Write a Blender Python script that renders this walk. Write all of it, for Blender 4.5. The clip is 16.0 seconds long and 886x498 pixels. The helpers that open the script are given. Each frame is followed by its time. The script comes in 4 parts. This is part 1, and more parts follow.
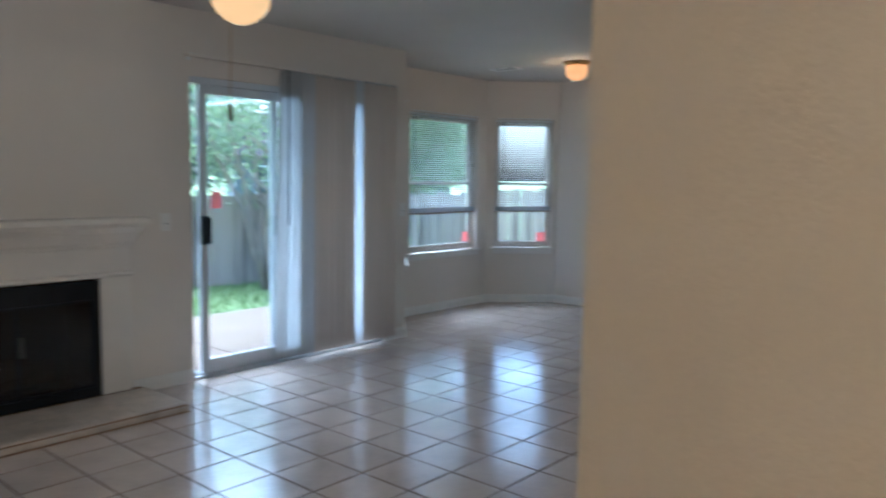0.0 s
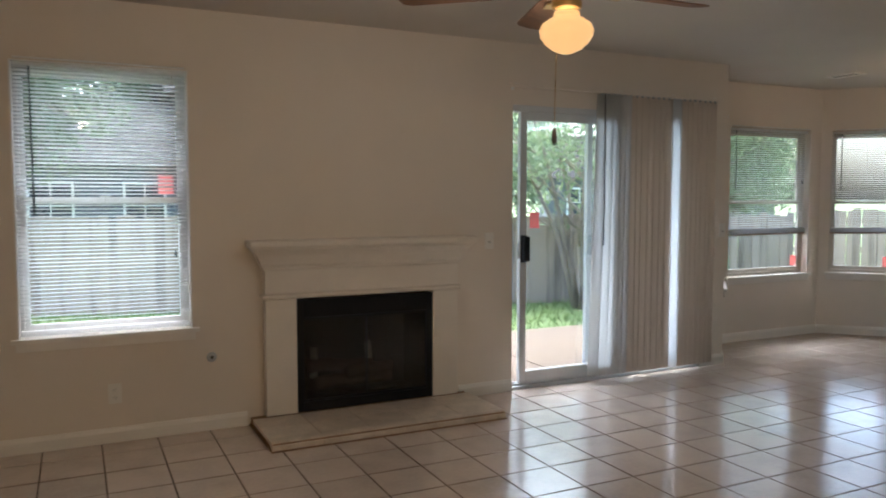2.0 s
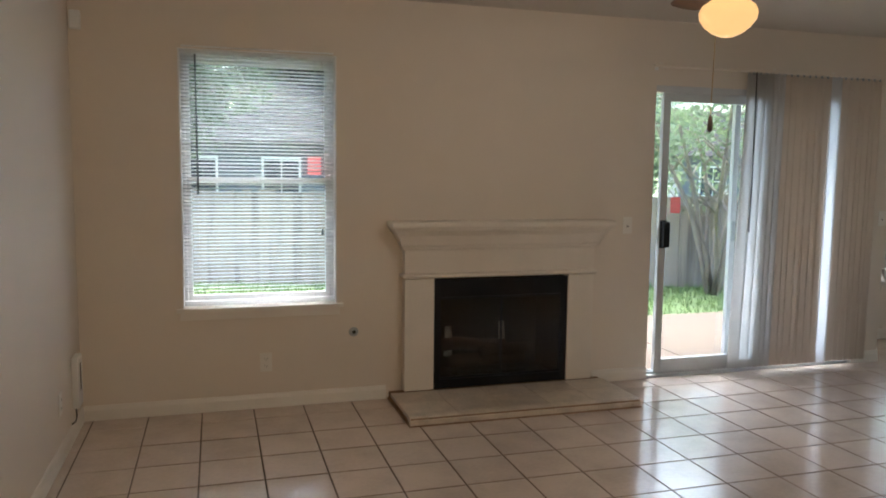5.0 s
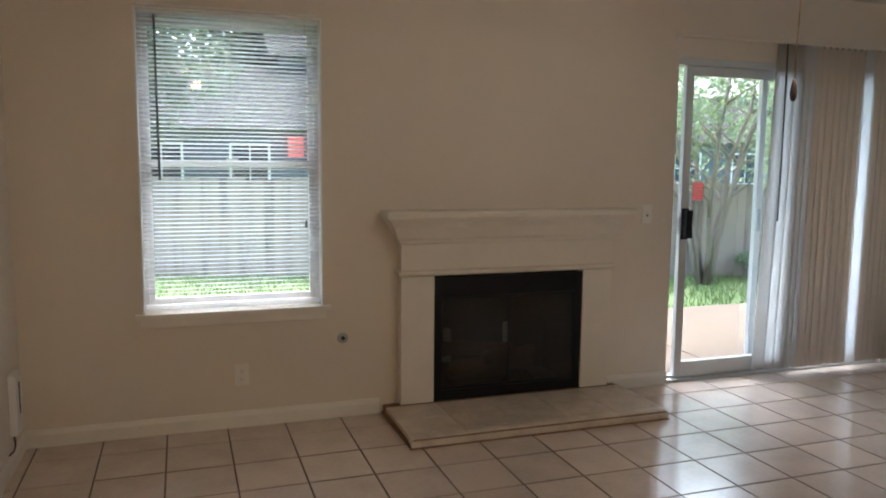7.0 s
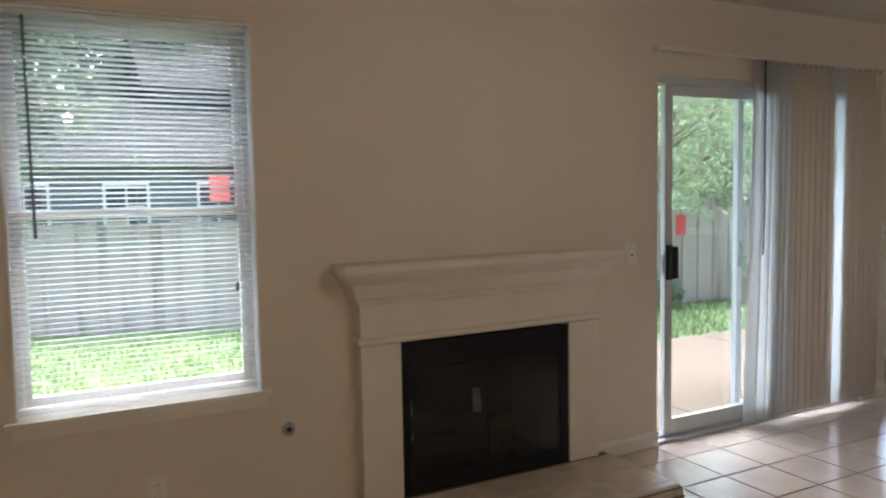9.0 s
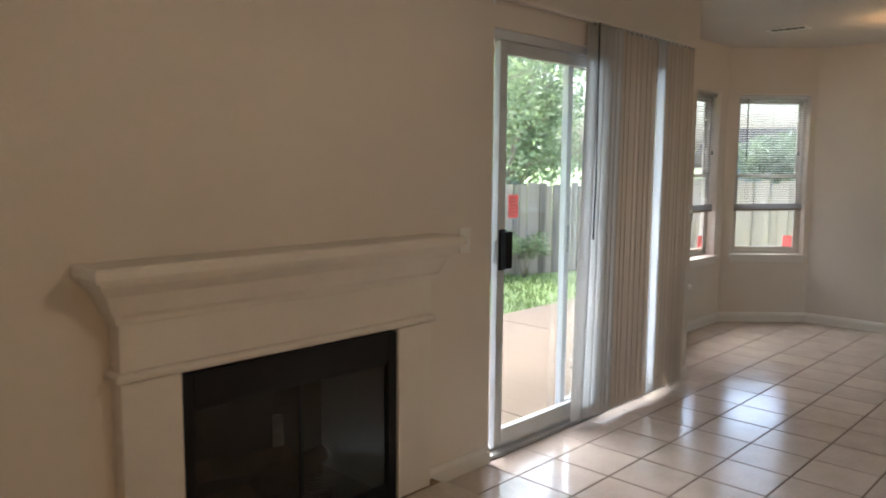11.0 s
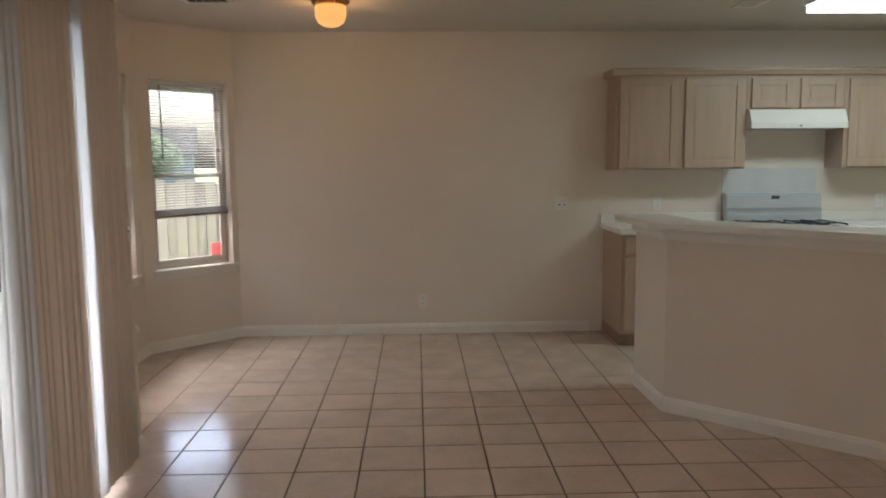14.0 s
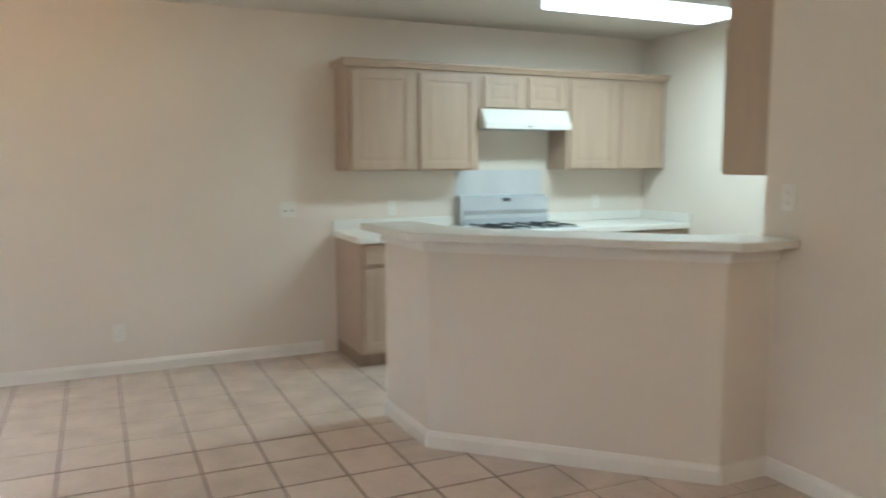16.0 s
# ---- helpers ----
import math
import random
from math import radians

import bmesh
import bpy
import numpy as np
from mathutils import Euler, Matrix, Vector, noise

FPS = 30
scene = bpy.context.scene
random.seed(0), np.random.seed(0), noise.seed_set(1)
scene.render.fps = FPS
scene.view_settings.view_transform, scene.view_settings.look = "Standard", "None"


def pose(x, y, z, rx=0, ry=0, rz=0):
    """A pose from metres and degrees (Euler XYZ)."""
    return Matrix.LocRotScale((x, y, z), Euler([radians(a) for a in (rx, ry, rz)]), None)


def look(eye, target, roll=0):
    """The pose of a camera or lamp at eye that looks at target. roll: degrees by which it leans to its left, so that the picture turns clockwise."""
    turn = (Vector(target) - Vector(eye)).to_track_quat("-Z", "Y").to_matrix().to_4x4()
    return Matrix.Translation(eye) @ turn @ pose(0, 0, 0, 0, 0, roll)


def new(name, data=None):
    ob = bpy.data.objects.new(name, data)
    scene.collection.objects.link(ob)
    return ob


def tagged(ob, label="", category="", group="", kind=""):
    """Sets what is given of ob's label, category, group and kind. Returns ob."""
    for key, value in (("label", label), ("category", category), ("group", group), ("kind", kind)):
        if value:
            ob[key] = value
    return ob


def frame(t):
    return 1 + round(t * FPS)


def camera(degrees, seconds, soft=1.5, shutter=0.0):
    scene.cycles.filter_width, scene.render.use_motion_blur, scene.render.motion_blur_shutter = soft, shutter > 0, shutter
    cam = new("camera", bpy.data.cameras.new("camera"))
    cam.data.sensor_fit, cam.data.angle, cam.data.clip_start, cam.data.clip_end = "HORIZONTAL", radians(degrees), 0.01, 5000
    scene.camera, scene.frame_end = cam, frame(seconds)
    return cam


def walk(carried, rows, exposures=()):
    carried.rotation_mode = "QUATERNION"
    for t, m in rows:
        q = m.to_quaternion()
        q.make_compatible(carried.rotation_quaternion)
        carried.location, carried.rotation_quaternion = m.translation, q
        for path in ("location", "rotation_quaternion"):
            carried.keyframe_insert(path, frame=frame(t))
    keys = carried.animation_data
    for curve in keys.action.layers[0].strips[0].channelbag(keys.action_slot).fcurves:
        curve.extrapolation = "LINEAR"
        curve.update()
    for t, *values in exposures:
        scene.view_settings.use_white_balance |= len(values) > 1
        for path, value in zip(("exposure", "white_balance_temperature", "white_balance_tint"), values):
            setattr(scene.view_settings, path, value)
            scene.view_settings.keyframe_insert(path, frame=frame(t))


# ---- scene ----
cam = camera(60.7, 16.0, soft=1.9, shutter=0.5)
PATH = [
    (0, (-1.142, -4.636, 1.422), (0.362, -3.332, 1.234), 0.8),
    (0.5, (-1.256, -4.627, 1.458), (0.029, -3.105, 1.283), 0.2),
    (1, (-1.243, -4.638, 1.444), (-0.119, -2.991, 1.292), -0.4),
    (1.5, (-1.234, -4.655, 1.442), (-0.248, -2.921, 1.295), -0.3),
    (2, (-1.229, -4.685, 1.414), (-0.356, -2.891, 1.277), 0.0),
    (2.5, (-1.239, -4.706, 1.43), (-0.454, -2.872, 1.298), 0.2),
    (3, (-1.268, -4.707, 1.412), (-0.558, -2.842, 1.281), 0.3),
    (3.5, (-1.244, -4.715, 1.428), (-0.618, -2.823, 1.262), 0.8),
    (4, (-1.251, -4.709, 1.422), (-0.679, -2.802, 1.237), 1.0),
    (4.2, (-1.273, -4.705, 1.43), (-0.717, -2.793, 1.243), 1.0),
    (6.5, (-1.355, -4.289, 1.471), (-0.713, -2.409, 1.236), 0.3),
    (7, (-1.328, -4.038, 1.427), (-0.677, -2.161, 1.193), 0.6),
    (7.5, (-1.267, -3.83, 1.446), (-0.65, -1.941, 1.222), 1.4),
    (8, (-1.355, -3.6, 1.466), (-0.674, -1.73, 1.27), 0.7),
    (8.2, (-1.407, -3.507, 1.462), (-0.686, -1.65, 1.281), 0.2),
    (10.3, (-1.337, -2.587, 1.448), (-0.025, -1.092, 1.247), -0.8),
    (10.5, (-1.315, -2.502, 1.445), (0.047, -1.055, 1.221), -0.5),
    (11, (-1.126, -2.291, 1.453), (0.312, -0.919, 1.227), 0.5),
    (11.5, (-0.998, -2.128, 1.451), (0.55, -0.877, 1.258), 0.8),
    (12, (-0.841, -1.871, 1.456), (0.961, -1.025, 1.262), -0.6),
    (12.5, (-0.643, -1.763, 1.438), (1.287, -1.29, 1.219), -0.8),
    (13, (-0.411, -1.666, 1.43), (1.56, -1.402, 1.217), -0.2),
    (13.5, (-0.246, -1.556, 1.438), (1.74, -1.463, 1.223), -0.4),
    (14, (-0.063, -1.407, 1.446), (1.923, -1.476, 1.219), -0.5),
    (14.5, (0.143, -1.383, 1.441), (2.125, -1.516, 1.207), 1.0),
    (15, (0.366, -1.4, 1.454), (2.34, -1.625, 1.232), 2.1),
    (15.5, (0.552, -1.373, 1.418), (2.485, -1.845, 1.218), 1.4),
    (16, (0.75, -1.346, 1.444), (2.555, -2.175, 1.214), -0.1),
]
EXPOSURES = [(0.0, 3.15, 4250, 0), (0.6, 3.1, 5150, 4), (1.5, 3.05, 5250, 5), (3.5, 3.25, 5350, 5), (8.2, 3.15, 5300, 5), (11.0, 3.2, 5600, 6), (12.0, 3.35, 5750, 8), (13.3, 3.05, 6050, 11), (14.8, 3.5, 5950, 10), (15.5, 3.8, 5800, 6), (16.0, 4.25, 5400, 3)]
walk(cam, [(t, look(eye, target, roll)) for t, eye, target, roll in PATH], EXPOSURES)

# ---------------------------------------------------------------- light
world = bpy.data.worlds.new("world")
scene.world = world
world.use_nodes = True
wn = world.node_tree.nodes
sky = wn.new("ShaderNodeTexSky")
sky.sky_type = "NISHITA"
sky.sun_disc = False
sky.sun_elevation = radians(64)
sky.sun_rotation = radians(15)
sky.air_density, sky.dust_density, sky.ozone_density = 1.0, 8.0, 1.0
world.node_tree.links.new(sky.outputs[0], wn["Background"].inputs[0])
wn["Background"].inputs[1].default_value = 0.15
sun_data = bpy.data.lights.new("sun", "SUN")
sun_data.energy, sun_data.angle, sun_data.color = 0.6, radians(100), (1.0, 0.92, 0.80)
sun = new("sun", sun_data)
sun.matrix_world = look((5.7, 21.2, 45.0), (0, 0, 0))


def point_lamp(name, place, watts, colour, radius):
    data = bpy.data.lights.new(name, "POINT")
    data.energy, data.color, data.shadow_soft_size = watts, colour, radius
    ob = new(name, data)
    ob.location = place
    return ob


FAN = (0.557, -2.14)
DOME = (5.08, -0.86)
point_lamp("fan_bulb", (FAN[0], FAN[1], 2.038), 1.6, (1.0, 0.80, 0.60), 0.06)
point_lamp("dome_bulb", (DOME[0], DOME[1], 2.40), 0.46, (1.0, 0.54, 0.22), 0.05)
tube_data = bpy.data.lights.new("kitchen_tubes", "AREA")
tube_data.shape, tube_data.size, tube_data.size_y = "RECTANGLE", 0.28, 1.28
tube_data.energy, tube_data.color = 1.8, (0.86, 1.0, 0.93)
tubes = new("kitchen_tubes", tube_data)
tubes.location = (4.86, -4.68, 2.405)
point_lamp("hall_bulb", (-1.1, -6.2, 2.36), 5.5, (1.0, 0.68, 0.36), 0.06)


def sky_lamp(name, place, target, width, height, watts):
    """The sky's light in a window's opening."""
    data = bpy.data.lights.new(name, "AREA")
    data.shape, data.size, data.size_y = "RECTANGLE", width, height
    data.energy, data.color = watts, (0.86, 0.93, 1.0)
    ob = new(name, data)
    ob.matrix_world = look(place, target)
    return ob


sky_lamp("sky_behind_vanes", (2.868, -0.022, 1.05), (2.868, -3.0, 1.05), 1.06, 1.90, 1.2)


# ---------------------------------------------------------------- materials
def surface(name, colour, rough=0.6, metal=0.0, vary=0.10, scale=3.0, fine=60.0, bump=0.15, tint=None, piece=0.0, coat=0.0, spec=0.5, stretch=(1, 1, 1), depth=0.002, through_light=0.0):
    m = bpy.data.materials.new(name)
    m.use_nodes = True
    n, l = m.node_tree.nodes, m.node_tree.links
    b = n["Principled BSDF"]
    b.inputs["Roughness"].default_value = rough
    b.inputs["Metallic"].default_value = metal
    b.inputs["Coat Weight"].default_value = coat
    b.inputs["Specular IOR Level"].default_value = spec
    geo = n.new("ShaderNodeNewGeometry")
    mp = n.new("ShaderNodeMapping")
    mp.inputs["Scale"].default_value = stretch
    l.new(geo.outputs["Position"], mp.inputs["Vector"])
    big, small = n.new("ShaderNodeTexNoise"), n.new("ShaderNodeTexNoise")
    big.inputs["Scale"].default_value, big.inputs["Detail"].default_value = scale, 5
    small.inputs["Scale"].default_value, small.inputs["Detail"].default_value = fine, 3
    l.new(mp.outputs[0], big.inputs["Vector"])
    l.new(mp.outputs[0], small.inputs["Vector"])
    mixv = n.new("ShaderNodeMath")
    mixv.operation = "MULTIPLY_ADD"
    l.new(small.outputs[0], mixv.inputs[0])
    mixv.inputs[1].default_value = 0.45
    l.new(big.outputs[0], mixv.inputs[2])
    src = mixv.outputs[0]
    if piece:
        info = n.new("ShaderNodeObjectInfo")
        add = n.new("ShaderNodeMath")
        add.operation = "MULTIPLY_ADD"
        l.new(info.outputs["Random"], add.inputs[0])
        add.inputs[1].default_value = piece
        l.new(src, add.inputs[2])
        src = add.outputs[0]
    ramp = n.new("ShaderNodeValToRGB")
    c = Vector(colour)
    lo = Vector(tint) if tint else c * (1 - vary)
    hi = c * (1 + vary * 0.6)
    ramp.color_ramp.elements[0].color = (*lo, 1)
    ramp.color_ramp.elements[1].color = (*[min(v, 0.95) for v in hi], 1)
    ramp.color_ramp.elements[0].position = 0.45
    ramp.color_ramp.elements[1].position = 1.0 + piece * 0.6
    l.new(src, ramp.inputs[0])
    l.new(ramp.outputs[0], b.inputs["Base Color"])
    rr = n.new("ShaderNodeMapRange")
    rr.inputs["To Min"].default_value = max(rough - 0.08, 0.02)
    rr.inputs["To Max"].default_value = min(rough + 0.08, 1)
    l.new(big.outputs[0], rr.inputs["Value"])
    l.new(rr.outputs[0], b.inputs["Roughness"])
    if bump:
        bp = n.new("ShaderNodeBump")
        bp.inputs["Strength"].default_value, bp.inputs["Distance"].default_value = bump, depth
        l.new(small.outputs[0], bp.inputs["Height"])
        l.new(bp.outputs[0], b.inputs["Normal"])
    if through_light:
        tr, mx = n.new("ShaderNodeBsdfTranslucent"), n.new("ShaderNodeMixShader")
        l.new(ramp.outputs[0], tr.inputs["Color"])
        mx.inputs[0].default_value = through_light
        l.new(b.outputs[0], mx.inputs[1])
        l.new(tr.outputs[0], mx.inputs[2])
        l.new(mx.outputs[0], n["Material Output"].inputs["Surface"])
    return m


def glass(name, colour=(0.97, 0.99, 0.98), rough=0.0):
    m = bpy.data.materials.new(name)
    m.use_nodes = True
    b = m.node_tree.nodes["Principled BSDF"]
    b.inputs["Base Color"].default_value = (*colour, 1)
    b.inputs["Transmission Weight"].default_value = 1.0
    b.inputs["Roughness"].default_value = rough
    b.inputs["IOR"].default_value = 1.45
    return m


def glow(name, colour, strength):
    m = bpy.data.materials.new(name)
    m.use_nodes = True
    n, l = m.node_tree.nodes, m.node_tree.links
    b = n["Principled BSDF"]
    b.inputs["Base Color"].default_value = (*colour, 1)
    b.inputs["Roughness"].default_value = 0.25
    b.inputs["Emission Color"].default_value = (*colour, 1)
    b.inputs["Emission Strength"].default_value = strength
    return m


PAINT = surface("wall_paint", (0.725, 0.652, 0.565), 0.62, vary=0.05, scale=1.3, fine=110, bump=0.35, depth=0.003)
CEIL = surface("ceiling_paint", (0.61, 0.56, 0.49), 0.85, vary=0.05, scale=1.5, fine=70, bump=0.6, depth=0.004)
TRIM = surface("trim_paint", (0.78, 0.74, 0.68), 0.38, vary=0.05, scale=4, fine=90, bump=0.1)
MANTEL = surface("mantel_paint", (0.74, 0.68, 0.60), 0.42, vary=0.06, scale=5, fine=80, bump=0.12)
TILE = surface("floor_tile", (0.62, 0.52, 0.445), 0.17, vary=0.16, scale=5, fine=45, bump=0.10, piece=0.25, spec=1.0, depth=0.0012)
# Rough, darker bevels that keep lamp glints off the tile edges.
TILE_EDGE = surface("dull_tile_edge", (0.40, 0.31, 0.25), 0.75, vary=0.2, scale=6, fine=60, bump=0.2, spec=0.2)
GROUT = surface("grout", (0.085, 0.058, 0.043), 0.9, vary=0.3, scale=4, fine=120, bump=0.5)
STONE = surface("hearth_stone", (0.57, 0.485, 0.395), 0.35, vary=0.30, scale=9, fine=60, bump=0.2, piece=0.2)
DIRTY = surface("stained_grout", (0.27, 0.17, 0.10), 0.8, vary=0.35, scale=14, fine=70, bump=0.4)
VINYL = surface("window_vinyl", (0.80, 0.80, 0.79), 0.35, vary=0.04, scale=5, fine=60, bump=0.03)
BEIGE = surface("beige_vinyl", (0.58, 0.53, 0.47), 0.4, vary=0.05, scale=5, fine=60, bump=0.03)
ALU = surface("white_aluminium", (0.62, 0.63, 0.64), 0.38, metal=0.25, vary=0.08, scale=6, fine=80, bump=0.05)
SLAT = surface("blind_slat", (0.86, 0.86, 0.86), 0.45, vary=0.04, scale=6, fine=60, bump=0.02, through_light=0.5)
CORD = surface("cord", (0.62, 0.60, 0.56), 0.8, vary=0.05)
WAND = surface("clear_wand", (0.12, 0.125, 0.13), 0.25, vary=0.05)
VANE = surface("fabric_vane", (0.80, 0.71, 0.62), 0.8, vary=0.05, scale=6, fine=180, bump=0.4, piece=0.2, stretch=(1, 1, 0.2), through_light=0.11)
VANE_WHITE = surface("white_vane", (0.78, 0.77, 0.75), 0.7, vary=0.05, scale=6, fine=180, bump=0.2, through_light=0.6)
VANE_GREY = surface("grey_vane", (0.74, 0.73, 0.72), 0.8, vary=0.08, scale=6, fine=180, bump=0.4, piece=0.2, stretch=(1, 1, 0.2), through_light=0.14)
# Whiter, more translucent vane: daylight in the bright strip put into its colour.
VANE_THIN = surface("daylit_vane", (0.86, 0.86, 0.86), 0.7, vary=0.04, scale=6, fine=180, bump=0.2, through_light=0.58)
PANE = glass("pane_glass")
BLACK = surface("black_metal", (0.008, 0.008, 0.009), 0.5, spec=0.25, vary=0.3, scale=8, fine=90, bump=0.1)
SOOT = surface("firebox_brick", (0.055, 0.046, 0.036), 0.9, vary=0.4, scale=8, fine=50, bump=0.6)
DARKGLASS = glass("smoked_glass", (0.42, 0.40, 0.35))
LOG = surface("ceramic_log", (0.16, 0.10, 0.065), 0.9, vary=0.5, scale=14, fine=60, bump=0.9, depth=0.01)
ASH = surface("pale_ceramic", (0.55, 0.50, 0.43), 0.85, vary=0.4, scale=18, fine=70, bump=0.7, depth=0.006)
BRASS = surface("aged_brass", (0.55, 0.36, 0.13), 0.28, metal=1.0, vary=0.15, scale=10, fine=80, bump=0.05)
BLADE = surface("fan_blade", (0.16, 0.085, 0.045), 0.6, spec=0.25, vary=0.35, scale=3, fine=40, bump=0.1, stretch=(1, 6, 1))
OAKBOB = surface("dark_wood", (0.05, 0.03, 0.018), 0.4, vary=0.3)
GLOBE = glow("lit_globe", (1.0, 0.50, 0.17), 0.118)
DOMEGLASS = glow("lit_dome", (1.0, 0.40, 0.12), 0.115)
DIFFUSER = glow("lit_diffuser", (0.93, 1.0, 0.98), 0.26)
OAK = surface("pickled_oak", (0.45, 0.335, 0.245), 0.42, vary=0.09, scale=2.2, fine=36, bump=0.15, stretch=(7, 7, 0.7))
OAKDARK = surface("oak_edge", (0.30, 0.205, 0.14), 0.5, vary=0.25, scale=2.2, fine=36, bump=0.15, stretch=(7, 7, 0.7))
LAMINATE = surface("white_laminate", (0.76, 0.74, 0.69), 0.32, vary=0.04, scale=8, fine=160, bump=0.03)
ENAMEL = surface("white_enamel", (0.80, 0.81, 0.80), 0.18, vary=0.03, scale=4, fine=60, bump=0.02, coat=0.3)
STEEL = surface("brushed_panel", (0.42, 0.44, 0.46), 0.3, metal=0.5, vary=0.06, scale=5, fine=120, bump=0.05)
SILVER = surface("silver_panel", (0.60, 0.64, 0.68), 0.22, metal=0.45, vary=0.05, scale=5, fine=120, bump=0.03)
IRON = surface("cast_iron", (0.015, 0.015, 0.016), 0.6, vary=0.3, scale=20, fine=120, bump=0.3)
PLATE = surface("plate_plastic", (0.78, 0.75, 0.69), 0.35, vary=0.04, scale=9, fine=60, bump=0.02)
SLOT = surface("dark_slot", (0.03, 0.028, 0.025), 0.6, vary=0.2)
CORAL = surface("coral_sticker", (0.84, 0.38, 0.37), 0.5, vary=0.06, scale=20, fine=90, bump=0.02, through_light=0.6)
CORALMARK = surface("sticker_print", (0.86, 0.55, 0.52), 0.5, vary=0.06, scale=20, fine=90, bump=0.0)
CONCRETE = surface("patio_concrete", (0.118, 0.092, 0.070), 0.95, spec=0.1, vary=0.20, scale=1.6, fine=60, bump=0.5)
GRASS = surface("lawn", (0.125, 0.17, 0.05), 0.9, vary=0.4, scale=2.0, fine=40, bump=0.9, depth=0.02)
BLADEGREEN = surface("grass_blade", (0.15, 0.21, 0.062), 0.7, vary=0.4, scale=2.5, fine=30, bump=0.0, through_light=0.4)
FENCE = surface("weathered_wood", (0.27, 0.222, 0.176), 0.9, spec=0.2, vary=0.45, tint=(0.045, 0.036, 0.028), scale=2.0, fine=30, bump=0.6, piece=0.9, stretch=(5, 5, 0.5))
BARK = surface("smooth_bark", (0.25, 0.205, 0.16), 0.8, vary=0.35, scale=6, fine=40, bump=0.5, depth=0.01)
LEAF = surface("leaf", (0.205, 0.262, 0.135), 0.5, vary=0.5, scale=3, fine=30, bump=0.0, through_light=0.5)
LEAFDARK = surface("far_leaf", (0.15, 0.188, 0.12), 0.6, vary=0.5, scale=1.5, fine=12, bump=0.0, through_light=0.4)
SIDING = surface("house_siding", (0.125, 0.135, 0.15), 0.8, vary=0.06, scale=1, fine=20, bump=0.1)
ROOF = surface("roof_shingle", (0.032, 0.030, 0.029), 0.9, spec=0.1, vary=0.25, scale=2, fine=30, bump=0.5)
DARKPANE = surface("dark_window", (0.05, 0.06, 0.07), 0.1, vary=0.2)
SOFFIT = surface("eave_board", (0.60, 0.50, 0.38), 0.7, vary=0.08, scale=2, fine=40, bump=0.1)


# ---------------------------------------------------------------- mesh helpers
def box(bm, x0, x1, y0, y1, z0, z1, bevel=0.0):
    r = bmesh.ops.create_cube(bm, size=1.0)
    vs = r["verts"]
    bmesh.ops.scale(bm, vec=(abs(x1 - x0), abs(y1 - y0), abs(z1 - z0)), verts=vs)
    bmesh.ops.translate(bm, vec=((x0 + x1) / 2, (y0 + y1) / 2, (z0 + z1) / 2), verts=vs)
    if bevel:
        es = list({e for v in vs for e in v.link_edges})
        bmesh.ops.bevel(bm, geom=es, offset=bevel, segments=2, affect="EDGES", profile=0.6)
    return bm


def boxes(*specs, bevel=0.0):
    bm = bmesh.new()
    for s in specs:
        box(bm, *s, bevel=bevel)
    return bm


def tube(bm, points, radius, sides=10, taper=None):
    """A round bar along points."""
    rings = []
    pts = [Vector(p) for p in points]
    for i, p in enumerate(pts):
        d = (pts[min(i + 1, len(pts) - 1)] - pts[max(i - 1, 0)]).normalized()
        a = d.orthogonal().normalized()
        b = d.cross(a)
        r = radius if taper is None else radius + (taper - radius) * i / (len(pts) - 1)
        rings.append([bm.verts.new(p + (a * math.cos(k * math.tau / sides) + b * math.sin(k * math.tau / sides)) * r) for k in range(sides)])
    for i in range(len(rings) - 1):
        q0, q1 = rings[i], rings[i + 1]
        e0 = min(range(sides), key=lambda k: (q1[k].co - q0[0].co).length)
        for k in range(sides):
            bm.faces.new((q0[k], q0[(k + 1) % sides], q1[(k + 1 + e0) % sides], q1[(k + e0) % sides]))
    for ring in (rings[0][::-1], rings[-1]):
        bm.faces.new(ring)
    return bm


def lathe(bm, profile, sides=40, centre=(0, 0, 0)):
    """Turns (radius, height) pairs round the upright axis."""
    c = Vector(centre)
    rings = []
    for r, z in profile:
        rings.append([bm.verts.new(c + Vector((r * math.cos(k * math.tau / sides), r * math.sin(k * math.tau / sides), z))) for k in range(sides)])
    for i in range(len(rings) - 1):
        for k in range(sides):
            bm.faces.new((rings[i][k], rings[i][(k + 1) % sides], rings[i + 1][(k + 1) % sides], rings[i + 1][k]))
    bm.faces.new(rings[0][::-1])
    bm.faces.new(rings[-1])
    return bm


def prism(bm, outline, z0, z1):
    """An upright block over an outline of (x, y), anticlockwise."""
    lo = [bm.verts.new((x, y, z0)) for x, y in outline]
    hi = [bm.verts.new((x, y, z1)) for x, y in outline]
    bm.faces.new(lo[::-1])
    bm.faces.new(hi)
    k = len(outline)
    for i in range(k):
        bm.faces.new((lo[i], lo[(i + 1) % k], hi[(i + 1) % k], hi[i]))
    return bm


def mesh(name, bm, material, smooth=False):
    bmesh.ops.recalc_face_normals(bm, faces=bm.faces)
    d = bpy.data.meshes.new(name)
    bm.to_mesh(d)
    bm.free()
    d.materials.append(material)
    if smooth:
        for p in d.polygons:
            p.use_smooth = True
    return d


def thing(name, label="", category="", group="", kind="", m=None):
    """An Empty that parents the parts of one thing."""
    e = new(name)
    e.empty_display_size = 0.1
    if m is not None:
        e.matrix_world = m
    return tagged(e, label, category, group, kind)


def part(name, bm, material, parent, label="", smooth=False, m=None):
    ob = new(name, mesh(name, bm, material, smooth))
    ob.parent = parent
    if m is not None:
        ob.matrix_local = m
    if label:
        ob["label"] = label
    return ob


